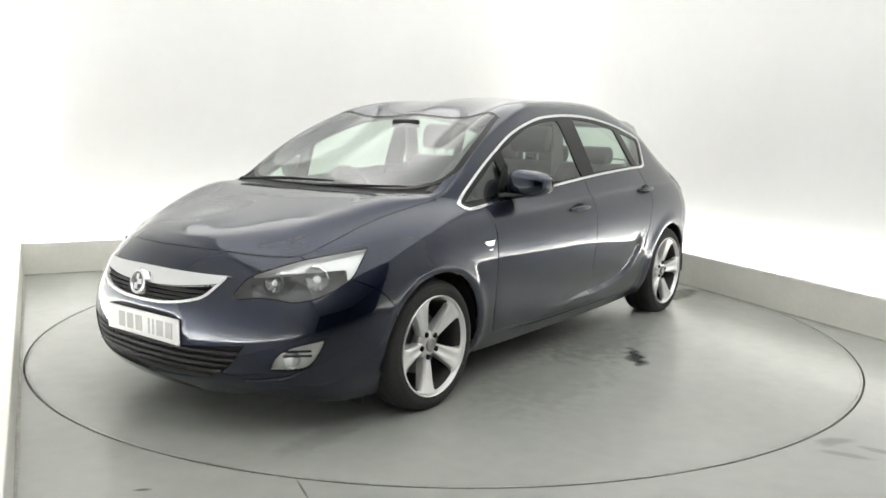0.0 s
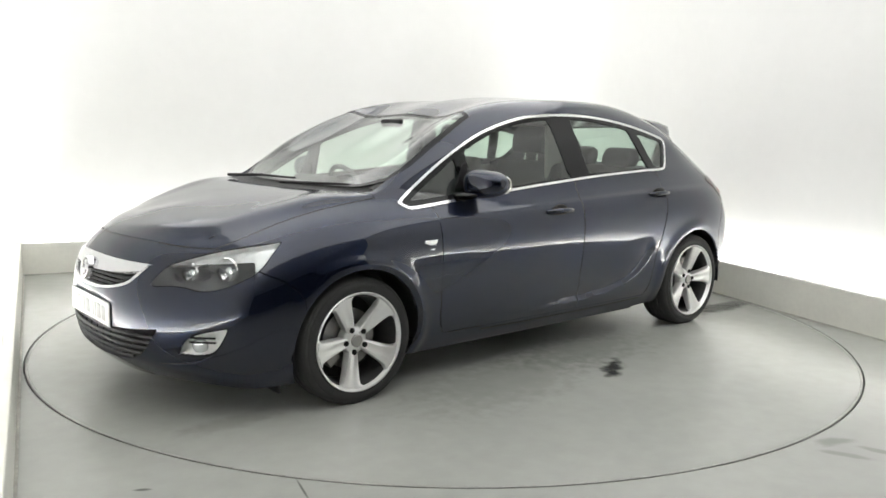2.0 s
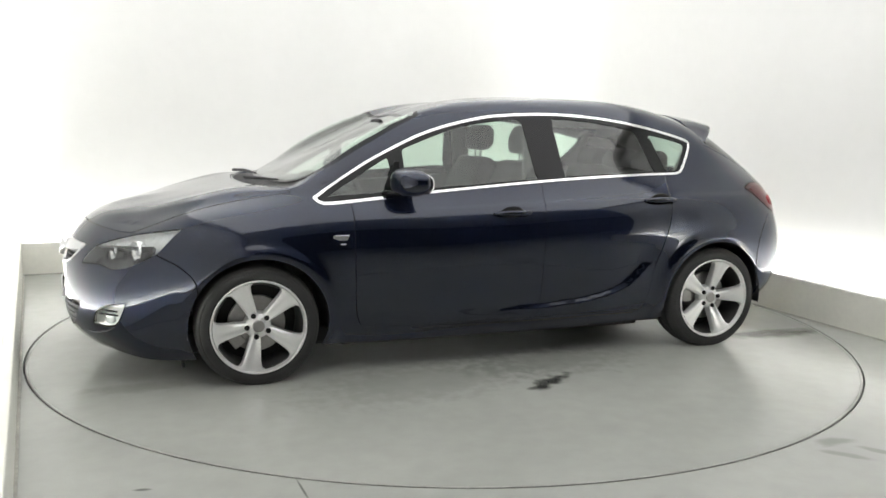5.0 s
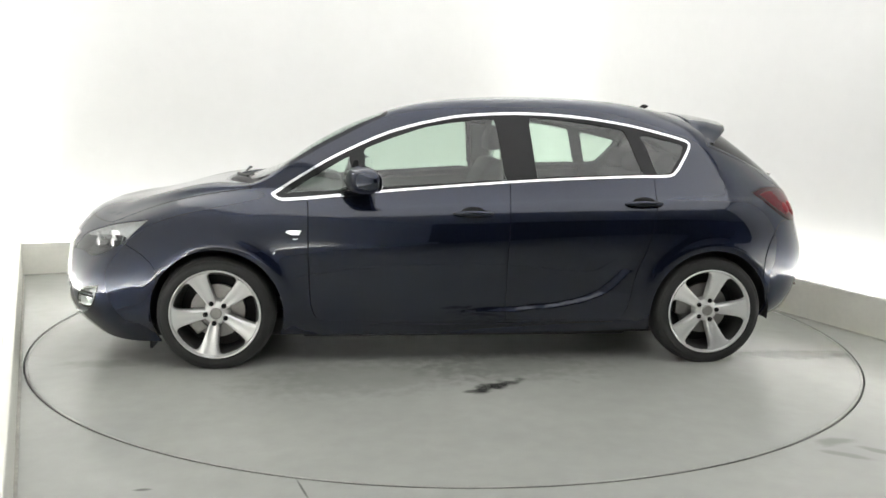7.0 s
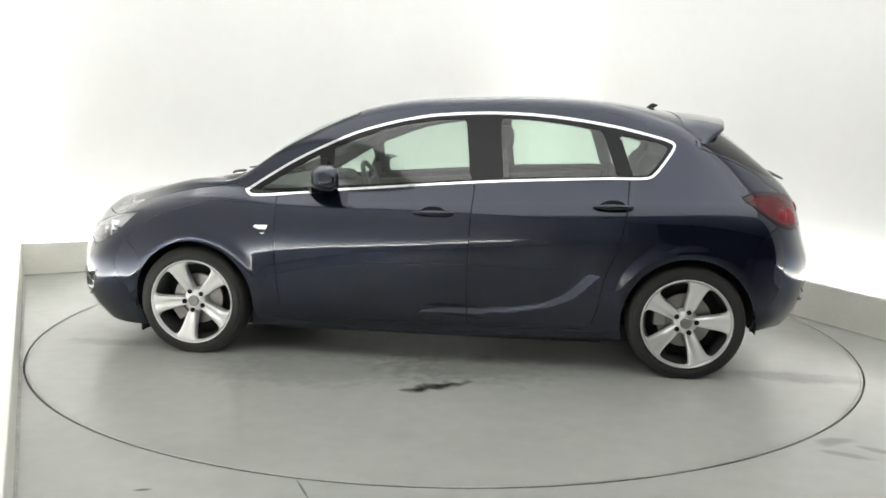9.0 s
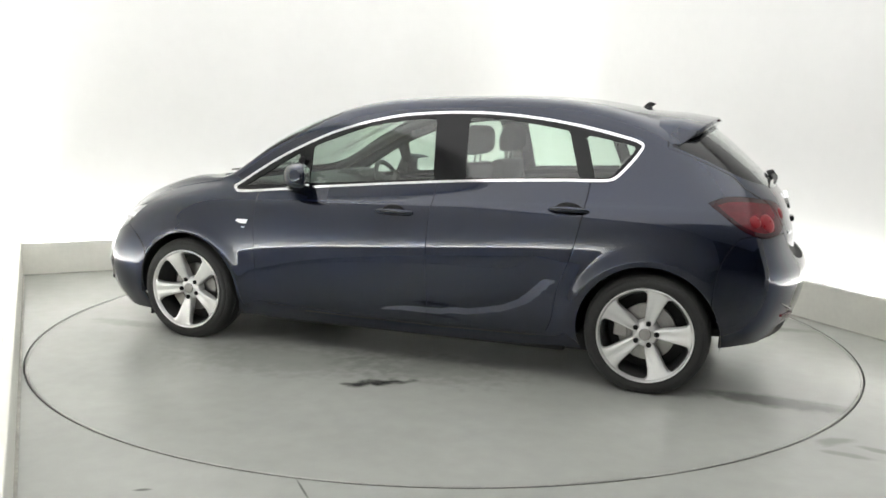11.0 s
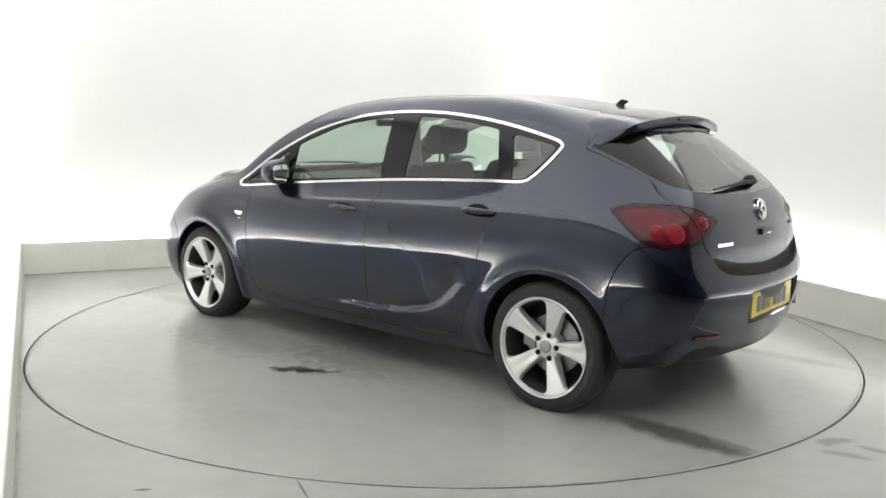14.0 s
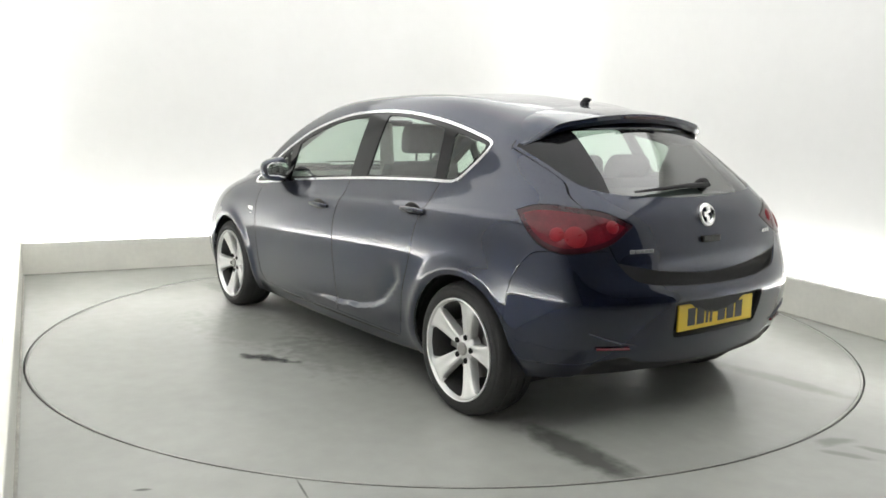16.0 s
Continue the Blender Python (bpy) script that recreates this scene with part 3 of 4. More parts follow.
def smooth01(x):
    x = np.clip(x, 0, 1)
    return x * x * (3 - 2 * x)


def sculpt(v):
    """The blade over the sill and the lips of the wheel arches."""
    v = v.copy()
    side = smooth01((v[:, 1] - .6) / .15)
    q = v[:, [0, 2]]
    d = line_dist(BLADE, q)
    v[:, 1] -= np.where(inside_dist(SCALLOP, q) < 0, .020 * np.exp(-d / .075), 0) * side * smooth01((.35 - q[:, 0]) / .7) * smooth01((.645 - q[:, 1]) / .10)
    for cx, cz in ((1.335, .296), (-1.345, .296)):
        r = np.hypot(q[:, 0] - cx, q[:, 1] - cz)
        fade = 1 - .7 * smooth01((np.abs(q[:, 0]) - abs(cx)) / .16) * smooth01((.75 - q[:, 1]) / .15)
        v[:, 1] += .014 * np.exp(-((r - .369) / .034) ** 2) * side * fade
    # crease along the door handles
    line = .845 + .062 * smooth01((.9 - q[:, 0]) / 2.2)
    v[:, 1] -= .007 * smooth01((q[:, 1] - line) / .02) * smooth01((line + .14 - q[:, 1]) / .1) * side * smooth01((.7 - q[:, 0]) / .5) * smooth01((q[:, 0] + 1.75) / .3)
    flat = smooth01((.35 - np.abs(v[:, 1])) / .06) * smooth01((v[:, 2] - .35) / .03) * smooth01((.51 - v[:, 2]) / .03)
    v[:, 0] = np.where(v[:, 0] > 2.0, v[:, 0] - flat * np.maximum(v[:, 0] - 2.258, 0), v[:, 0])
    # creases along the bonnet's sides
    hood = (v[:, 0] > 1.2) & (v[:, 2] > .78)
    edge = .50 + .12 * smooth01((2.0 - v[:, 0]) / .8)
    v[:, 2] += np.where(hood, .007 * np.exp(-((np.abs(v[:, 1]) - edge) / .07) ** 2) * smooth01((2.05 - v[:, 0]) / .25), 0)
    return v


def cut_shell():
    v, t = grid_mesh(body_grid())
    v = sculpt(v)
    n = vertex_normals(v, t)
    if n[np.argmax(v[:, 1]), 1] < 0:
        t, n = t[:, ::-1], -n
    for name, f in FIELDS.items():
        v, n, t = cut(v, n, t, f(v))
        if name in GAPS:
            v, n, t = cut(v, n, t, np.abs(f(v)) - .003)
        if name in BANDS:
            v, n, t = cut(v, n, t, f(v) + BANDS[name])
        area = np.linalg.norm(np.cross(v[t[:, 1]] - v[t[:, 0]], v[t[:, 2]] - v[t[:, 0]]), axis=1)
        t = t[area > 1e-10]
    c = v[t].mean(axis=1)
    val = {name: f(c) for name, f in FIELDS.items()}
    lab = np.full(len(t), "body", dtype=object)
    lab[(c[:, 2] > 1.3) & (c[:, 0] < .5)] = "roof"
    for name in ("bumper_f", "bumper_r", "hood", "door_f", "door_r", "tailgate"):
        lab[val[name] < 0] = name
    lab[(val["splitter"] < 0) & (lab == "bumper_r")] = "splitter"
    for name in ("bumper_f", "bumper_r", "hood", "door_f", "door_r", "tailgate"):
        hide = (np.abs(val[name]) < .003)
        if name == "bumper_r":
            hide &= val["tailgate"] > 0
        if name == "bumper_f":
            hide &= val["hood"] > 0
        lab[hide] = "gap"
    # lower strip of the gate, coloured black for the shade over the bumper
    lab[(lab == "tailgate") & (val["gate_foot"] < 0)] = "gate_foot"
    lab[val["cowl"] < 0] = "cowl"
    lab[val["recess"] < 0] = "recess"
    lab[val["dlo"] < 0] = "chrome"
    lab[val["dlo"] < -.0115] = "pillar"
    for name in ("pane_q", "pane_f", "pane_r", "pane_rq", "windscreen", "rear_glass", "intake"):
        lab[val[name] < 0] = name
    lab[(lab == "windscreen") & (val["windscreen"] > -.022)] = "frit"
    lab[val["grille"] < 0] = "grille_frame"
    lab[val["grille"] < -.011] = "grille"
    lab[val["bar"] < 0] = "grille_bar"
    lab[val["wedge"] < 0] = "wedge"
    for name in ("headlamp", "taillamp"):
        lab[np.abs(val[name]) < .003] = "gap"
        lab[val[name] < -.003] = name
    lab[(lab == "headlamp") & (val["headtip"] < 0)] = "headlamp_tip"
    lab[(lab == "taillamp") & (val["taillamp"] > -.022)] = "taillamp_edge"
    seam = (np.abs(val["tailgate"]) < .003) & np.isin(lab, ["taillamp", "taillamp_edge"])
    lab[(lab == "taillamp_edge") & (val["tailgate"] < 0)] = "taillamp_inner_edge"
    lab[(lab == "taillamp") & (val["tailgate"] < 0)] = "taillamp_inner"
    lab[seam] = "gap"
    lab[val["foglamp"] < 0] = "fog_frame"
    lab[val["foglamp"] < -.008] = "foglamp"
    lab[(val["arch_f"] < 0) | (val["arch_r"] < 0)] = "hole"
    # the tailgate's foot leans inwards over the bumper
    gate = t[np.isin(lab, ["tailgate", "gate_foot"])]
    used = np.unique(gate)
    move = used[FIELDS["tailgate"](v[used]) < -.002]
    v = v.copy()
    v[move, 0] += .030 * smooth01((.79 - v[move, 2]) / .14) * smooth01((.57 - np.abs(v[move, 1])) / .15)
    n2 = vertex_normals(v, gate)
    low = move[v[move, 2] < .81]
    n[low] = n2[low]
    return v, n, t, lab


def shell_part(name, shell, labels, material, parent, both=False, side=1, off=0.0, flange=0.012, label=""):
    v, n, t, lab = shell
    tt = t[np.isin(lab, labels)]
    used, inv = np.unique(tt, return_inverse=True)
    tt = inv.reshape(-1, 3)
    pv, pn = v[used] + n[used] * off, n[used]
    edges = {}
    for tri in tt:
        for a in range(3):
            i, j = int(tri[a]), int(tri[(a + 1) % 3])
            edges[(i, j)] = 1
    rim = [(i, j) for (i, j) in edges if (j, i) not in edges and not (abs(pv[i, 1]) < 1e-5 and abs(pv[j, 1]) < 1e-5)]
    verts, norms, faces = [], [], []
    for sgn in ((1, -1) if both else (side,)):
        base = len(verts)
        w = np.array([1, sgn, 1])
        verts += list(pv * w)
        norms += list(pn * w)
        for a, b, c in tt:
            faces.append((base + a, base + b, base + c) if sgn > 0 else (base + a, base + c, base + b))
        if flange:
            lip = {}
            for i, j in rim:
                for k in (i, j):
                    if k not in lip:
                        lip[k] = len(verts)
                        verts.append((pv[k]) * w)
                        verts.append((pv[k] - pn[k] * flange) * w)
                        norms += [pn[k] * w, pn[k] * w]
            for i, j in rim:
                a, b = lip[i], lip[j]
                q = (b, a, a + 1, b + 1)
                faces.append(q if sgn > 0 else q[::-1])
    me = bpy.data.meshes.new(name)
    me.from_pydata([tuple(q) for q in verts], [], [tuple(int(i) for i in f) for f in faces])
    me.materials.append(material)
    me.polygons.foreach_set("use_smooth", [True] * len(me.polygons))
    me.normals_split_custom_set_from_vertices([tuple(q) for q in norms])
    me.update()
    ob = new(name, me)
    ob.parent = parent
    if label:
        tagged(ob, label)
    return ob


class Surface:
    """Places on the finished body: y from (x, z) on the side, x from (y, z) on nose and tail, z from (x, y) on top."""

    def __init__(self, v):
        self.v = np.concatenate([v, v * np.array([1, -1, 1])])

    def near(self, sel, cols, a, b, out):
        v = self.v[sel]
        d = (v[:, cols[0]] - a) ** 2 + (v[:, cols[1]] - b) ** 2
        k = np.argsort(d)[:4]
        w = 1 / (d[k] + 1e-7)
        return float((v[k, out] * w).sum() / w.sum())

    def side(self, x, z):
        return self.near(self.v[:, 1] > .45, (0, 2), x, z, 1)

    def nose(self, y, z):
        return self.near(self.v[:, 0] > 1.4, (1, 2), y, z, 0)

    def tail(self, y, z):
        return self.near(self.v[:, 0] < -1.3, (1, 2), y, z, 0)

    def top(self, x, y):
        return self.near(self.v[:, 2] > .7, (0, 1), x, y, 2)


WHEEL_Z = .2945


def rest_flat(bm, phase):
    """Presses the tyre flat where it stands on the floor."""
    turn = Matrix.Rotation(radians(phase), 3, "Y")
    back = turn.inverted()
    for v in bm.verts:
        q = turn @ v.co
        if q.z < -WHEEL_Z:
            q.z = -WHEEL_Z
            v.co = back @ q
    return bm


def build_wheel(parent, x, y, phase):
    s = 1 if y > 0 else -1
    w = new("wheel")
    w.parent = parent
    w.matrix_local = pose(x, y, WHEEL_Z, 0, phase, 0) if s > 0 else pose(x, y, WHEEL_Z, 0, 0, 180)
    tagged(w, "five-spoke silver alloy wheel with a black tyre")
    tyre = [(.233, -.205), (.262, -.212), (.288, -.206), (.300, -.190), (.3045, -.165), (.306, -.155), (.300, -.153), (.300, -.147), (.3065, -.145), (.3065, -.115), (.3005, -.113), (.3005, -.107), (.307, -.105), (.3065, -.075), (.300, -.073), (.300, -.067),
            (.306, -.065), (.3045, -.045), (.300, -.025), (.292, -.012), (.285, -.006), (.280, -.0055), (.276, -.001), (.262, .003), (.246, .001), (.238, -.003), (.233, -.008), (.227, -.02), (.227, -.19), (.233, -.205)]
    lean = phase if s > 0 else 0
    part("tyre", rest_flat(lathe_bm(tyre, 96), lean), M_RUBBER, w, smooth=True)
    bm = bmesh.new()
    for k in range(60):
        for y0, y1, skew in ((-.068, -.018, .012), (-.202, -.152, -.012)):
            a0, a1 = 2 * math.pi * k / 60, 2 * math.pi * (k + .72) / 60
            vs = []
            for r in (.296, .3085):
                for y, sh in ((y0, skew), (y1, 0)):
                    drop = .012 if (y == y1 and y1 > -.1) or (y == y0 and y0 < -.19) else 0
                    for a in (a0, a1):
                        vs.append(bm.verts.new(((r - drop) * math.cos(a + sh), y, (r - drop) * math.sin(a + sh))))
            for f in ((0, 1, 3, 2), (4, 6, 7, 5), (0, 4, 5, 1), (2, 3, 7, 6), (0, 2, 6, 4), (1, 5, 7, 3)):
                bm.faces.new([vs[i] for i in f])
    tagged(part("tread", rest_flat(bm, phase if s > 0 else 0), M_RUBBER, w), kind="stuff")
    rim = [(.2345, -.006), (.236, .0005), (.233, .004), (.228, .002), (.2245, -.006), (.219, -.02), (.230, -.022), (.2345, -.006)]
    part("rim_barrel", lathe_bm([(.215, -.018), (.206, -.05), (.203, -.18), (.227, -.19), (.227, -.02), (.215, -.018)], 64), M_BARREL, w, smooth=True)
    part("rim", lathe_bm(rim, 96), M_ALLOY, w, smooth=True)
    part("hub", lathe_bm([(0, -.034), (.030, -.034), (.036, -.038), (.054, -.042), (.062, -.048), (.067, -.06), (.070, -.09), (0, -.09)], 48), M_ALLOY, w, smooth=True)
    part("centre_cap", lathe_bm([(0, -.022), (.026, -.023), (.030, -.027), (.030, -.034), (0, -.034)], 32), M_DISC, w, smooth=True)
    part("brake_disc", lathe_bm([(.05, -.10), (.142, -.10), (.142, -.125), (.05, -.125), (.05, -.10)], 48), M_DISC, w, smooth=True)
    part("brake_caliper", prism_bm([(.08, -.06), (.15, -.07), (.165, 0), (.15, .07), (.08, .06), (.1, 0)], -.135, -.085, "y", .006), M_DISC, w)
    part("wheel_back", lathe_bm([(0, -.17), (.203, -.17), (.203, -.18), (0, -.18)], 32), M_BLACK, w)
    for k in range(5):
        bm = bmesh.new()
        rows = []
        for r, half, face, deep in ((.034, .021, -.040, .05), (.055, .0235, -.036, .05), (.080, .028, -.030, .05), (.110, .033, -.024, .048), (.145, .039, -.018, .044), (.175, .045, -.012, .04), (.200, .053, -.007, .035), (.213, .062, -.005, .03), (.222, .076, -.004, .026)):
            prof = [(-half, face - deep), (-half, face - .014), (-half * .9, face - .005), (-half * .62, face), (-half * .25, face - .003), (0, face - .0045), (half * .25, face - .003), (half * .62, face), (half * .9, face - .005), (half, face - .014), (half, face - deep)]
            rows.append([bm.verts.new((a, b, math.sqrt(max(r * r - a * a, 0)) if r > .2 else r)) for a, b in prof])
        for a, b in zip(rows, rows[1:]):
            for i in range(len(a) - 1):
                bm.faces.new((a[i], a[i + 1], b[i + 1], b[i]))
        sp = part("spoke", bm, M_ALLOY, w, smooth=True)
        sp.matrix_local = pose(0, 0, 0, 0, 72 * k, 0)
        bolt = lathe_bm([(0, -.027), (.006, -.027), (.007, -.0315), (.0125, -.0315), (.0130, -.036), (.0130, -.05), (0, -.05)], 16)
        b = part("wheel_bolt", bolt, M_GAP, w, smooth=True)
        b.matrix_local = pose(0, 0, 0, 0, 72 * k, 0) @ pose(0, 0, .056)
    return w


def bar_on_nose(surf, pts, depth, radius, flat):
    return tube_bm([(surf.nose(y, z) - depth, y, z) for y, z in pts], radius, 8, flat)


def build_front(car, shell, surf):
    g = shell_part("grille", shell, ["grille"], M_GLOSSBLACK, car, both=True, off=-.05, flange=-.05, label="black grille with a chrome bar and surround")
    shell_part("grille_surround", shell, ["grille_frame"], M_CHROME, g, both=True, off=.004, flange=.02)
    shell_part("chrome_bar", shell, ["grille_bar"], M_CHROME, g, both=True, off=.008, flange=.03, label="wide bright chrome bar")
    for z, w in ((.60, .355), (.582, .33), (.565, .26), (.549, .16)):
        part("slat", bar_on_nose(surf, [(w * u, z) for u in np.linspace(-1, 1, 17)], .016, .0055, 1.3), M_BLACK, g)
    e = part("emblem", lathe_bm([(.038, .004), (.042, .012), (.048, .014), (.054, .010), (.056, .002), (.056, -.012), (.038, -.012), (.038, .004)], 40, "z"), M_CHROME, car, "round chrome emblem", smooth=True)
    e.matrix_local = Matrix.Translation((surf.nose(0, .615) + .018, 0, .614)) @ pose(0, 0, 0, 0, 78, 0)
    part("emblem_disc", lathe_bm([(0, .001), (.040, .001), (.040, -.012), (0, -.012)], 32, "z"), M_HOUSING, e)
    part("emblem_mark", join_bm([box_bm(-.034, -.016, .0, -.008, .006, .009, .003), box_bm(-.012, -.006, .0, .012, .026, .009, .003), box_bm(.006, -.024, .0, .034, .002, .009, .003)]), M_CHROME, e)
    k = shell_part("lower_intake", shell, ["intake"], M_BLACK, car, both=True, off=-.05, flange=-.05, label="black lower air intake with thin slats")
    for z, w in ((.362, .53), (.335, .50), (.308, .47), (.281, .43), (.255, .37)):
        part("slat", bar_on_nose(surf, [(w * u, z) for u in np.linspace(-1, 1, 21)], .012, .006, 1.6), M_BLACK, k)
    for y in np.linspace(-.44, .44, 12):
        part("rib", tube_bm([(surf.nose(y, z) - .022, y, z) for z in (.365, .32, .27, .245)], .004, 6), M_BLACK, k)
    plate = part("number_plate", box_bm(2.262, -.26, .374, 2.270, .26, .485, .003), M_PLATE_W, car, "white number plate with faded bars")
    part("plate_holder", box_bm(2.20, -.255, .378, 2.262, .255, .481), M_BLACK, car)
    x = -.215
    for w in (.045, .045, .012, .012, 0, .045, .045, .045):
        if w:
            part("plate_bar", box_bm(2.270, -x - w, .395, 2.2715, -x, .462), M_GREYCHAR, plate)
        x += w + .018 if w else .03
    for side in (1, -1):
        h = shell_part("headlamp", shell, ["headlamp", "headlamp_tip"], M_CARLENS, car, side=side, off=.0, flange=.0, label="clear headlamp with twin round reflectors")
        shell_part("lamp_housing", shell, ["headlamp"], M_HOUSING, h, side=side, off=-.075, flange=-.07)
        shell_part("lamp_tip", shell, ["headlamp_tip"], M_TIP, h, side=side, off=-.022, flange=-.02)
        units = (((2.030, .560, .638), .040, M_BULB), ((1.92, .695, .655), .050, M_BULB))
        for (ux, uy, uz), r, m in units:
            bm = lathe_bm([(r * 1.12, .022), (r * 1.2, .015), (r * 1.12, -.03), (r, -.03), (r * .98, .012), (r * .75, -.004), (r * .45, -.020), (0, -.028)], 11, "z")
            u = part("reflector", bm, M_REFLECTOR, h)
            a = math.degrees(math.atan2(side * .45, 1))
            u.matrix_local = pose(ux - .035, side * (uy - .02), uz, 0, 0, a) @ pose(0, 0, 0, 0, 88, 0)
            part("bulb", lathe_bm([(0, .012), (r * .35, .006), (r * .42, -.006), (r * .3, -.024)], 20, "z"), m, u, smooth=True)
        f = shell_part("fog_lamp", shell, ["foglamp"], M_TIP, car, side=side, off=-.035, flange=-.035, label="silver front fog lamp set into the bumper")
        shell_part("fog_surround", shell, ["fog_frame"], M_GLOSSBLACK, f, side=side, off=.002)
        c = surf.v[np.argmin((surf.v[:, 1] - surf.v[:, 0] + 1.36) ** 2 + (surf.v[:, 2] - .345) ** 2 + 9 * (surf.v[:, 0] < 1.4))]
        u = part("lamp_unit", lathe_bm([(0, .014), (.022, .012), (.034, .004), (.038, -.01), (.03, -.03), (0, -.03)], 28, "z"), M_BULB, f, smooth=True)
        u.matrix_local = pose(c[0] - .022, side * (c[1] - .022), .345, 0, 0, side * 42) @ pose(0, 0, 0, 0, 90, 0)
        for z in (.385, .365):
            part("fog_slat", tube_bm([(surf.nose(y, z) - .008, side * y, z) for y in np.linspace(.67, .75, 6)], .005, 6), M_GLOSSBLACK, f)
        part("bumper_blade", tube_bm([(surf.nose(y, z) + .003, side * y, z) for y, z in ((.53, .252), (.60, .258), (.66, .268), (.70, .283), (.74, .31))], [.003, .007, .008, .007, .003], 8, .6), M_PAINT, car, smooth=True)
    part("wiper", tube_bm([(1.31, .10, surf.top(1.31, .10) + .015), (1.27, .35, surf.top(1.27, .35) + .02), (1.20, .58, surf.top(1.2, .58) + .025)], [.012, .011, .007], 8, .7), M_BLACK, car)
    part("wiper", tube_bm([(1.31, -.50, surf.top(1.31, -.50) + .02), (1.275, -.2, surf.top(1.275, -.2) + .03), (1.255, .15, surf.top(1.255, .15) + .03)], [.013, .011, .007], 8, .7), M_BLACK, car)


def build_rear(car, shell, surf):
    gate = shell_part("tailgate", shell, ["tailgate"], M_PAINT, car, both=True)
    shell_part("rear_window", shell, ["rear_glass"], M_REARGLASS, gate, both=True, off=-.003, flange=0, label="tinted rear window with a wiper")
    for side in (1, -1):
        shell_part("window_wedge", shell, ["wedge"], M_GLOSSBLACK, gate, side=side, off=-.002, flange=.01, label="gloss black panel beside the rear window")
        out = shell_part("tail_lamp", shell, ["taillamp"], M_REDMID, car, side=side, off=.003, flange=.02, label="deep red wraparound tail lamp")
        inn = shell_part("tail_lamp", shell, ["taillamp_inner"], M_REDMID, gate, side=side, off=.003, flange=.02, label="deep red inner tail lamp")
        shell_part("lamp_edge", shell, ["taillamp_edge"], M_REDDARK, out, side=side, off=.003, flange=.02)
        shell_part("lamp_edge", shell, ["taillamp_inner_edge"], M_REDDARK, inn, side=side, off=.003, flange=.02)
        for w, z, r, m, p in ((-1.06, .866, .024, M_RED, out), (-1.165, .860, .034, M_RED, out), (-1.385, .893, .022, M_RED, inn)):
            c = surf.v[np.argmin((surf.v[:, 1] + surf.v[:, 0] - w) ** 2 + (surf.v[:, 2] - z) ** 2 + 9 * (surf.v[:, 0] > -1.4) + 9 * (surf.v[:, 1] < 0))]
            near = np.argsort(((surf.v - c) ** 2).sum(1))[:60]
            nrm = np.linalg.svd(surf.v[near] - surf.v[near].mean(0))[2][2]
            nrm = nrm if nrm[0] < 0 else -nrm
            out_dir = Vector((nrm[0], side * nrm[1], nrm[2]))
            bm = lathe_bm([(0, .0085), (r * .5, .0075), (r * .95, .0055), (r * 1.25, .0025), (r * 1.4, -.002), (r * 1.4, -.008), (0, -.008)], 32, "z")
            u = part("lamp_ring", bm, m, p, smooth=True)
            u.matrix_local = Matrix.Translation(Vector((c[0], side * c[1], c[2])) + out_dir * .001) @ out_dir.to_track_quat("Z", "Y").to_matrix().to_4x4()
    sp = []
    bm = bmesh.new()
    for u in np.linspace(-1, 1, 33):
        y = .60 * u
        a = abs(u)
        end = smooth01(np.array((a - .78) / .22)).item()
        xt = -1.595 + .085 * a * a + .085 * end
        zt = 1.361 - .075 * a * a - .068 * end
        zb = zt - .040 * (1 - .6 * end)
        xf = -1.27 - .06 * a
        zf = surf.top(xf, y * .96) + .003 - .03 * end
        xm = .5 * (xf + xt)
        zm = max(surf.top(max(xm, -1.45), y * .95) + .006, .5 * (zf + zt) + .006) if a < .8 else .5 * (zf + zt) + .012 - .010 * end
        ring = [(xf, y, zf), (xm, y, zm), (xt + .03, y, zt + .006), (xt, y, zt), (xt - .004, y, .5 * (zt + zb)), (xt + .012, y, zb), (xt + .075, y, min(zb - .008, surf.top(xt + .075, y) - .012)), (xf, y, zf - .04)]
        sp.append([bm.verts.new(c) for c in ring])
    for a, b in zip(sp, sp[1:]):
        for i in range(8):
            bm.faces.new((a[i], a[(i + 1) % 8], b[(i + 1) % 8], b[i]))
    bm.faces.new(sp[0])
    bm.faces.new(sp[-1][::-1])
    spoiler = part("spoiler", bm, M_PAINT, gate, "dark blue roof spoiler over the rear window", smooth=True)
    part("brake_light", box_bm(-1.604, -.14, 1.338, -1.59, .14, 1.350, .003), M_REDDARK, spoiler)
    w = part("rear_wiper", tube_bm([(surf.tail(y, z) - .03, y, z) for y, z in ((-.10, 1.05), (.05, 1.05), (.2, 1.042), (.38, 1.032))], [.017, .015, .010, .006], 8, .7), M_BLACK, gate)
    part("wiper_hub", lathe_bm([(0, .03), (.02, .028), (.028, .01), (.03, -.01), (0, -.01)], 20, "z"), M_BLACK, w, m=Matrix.Translation((surf.tail(-.08, 1.05) - .01, -.08, 1.05)) @ pose(0, 0, 0, 0, -60, 0))
    xe = surf.tail(0, .925)
    e = part("emblem", lathe_bm([(.034, .006), (.040, .011), (.048, .012), (.053, .007), (.053, -.01), (.034, -.01), (.034, .006)], 40, "z"), M_CHROME, gate, "round chrome emblem", smooth=True)
    e.matrix_local = Matrix.Translation((xe - .006, 0, .925)) @ pose(0, 0, 0, 0, -76, 0)
    part("emblem_mark", join_bm([box_bm(-.034, -.012, .0, -.006, .008, .012, .003), box_bm(-.010, -.004, .0, .014, .024, .012, .003), box_bm(.008, -.022, .0, .034, .004, .012, .003)]), M_CHROME, e)
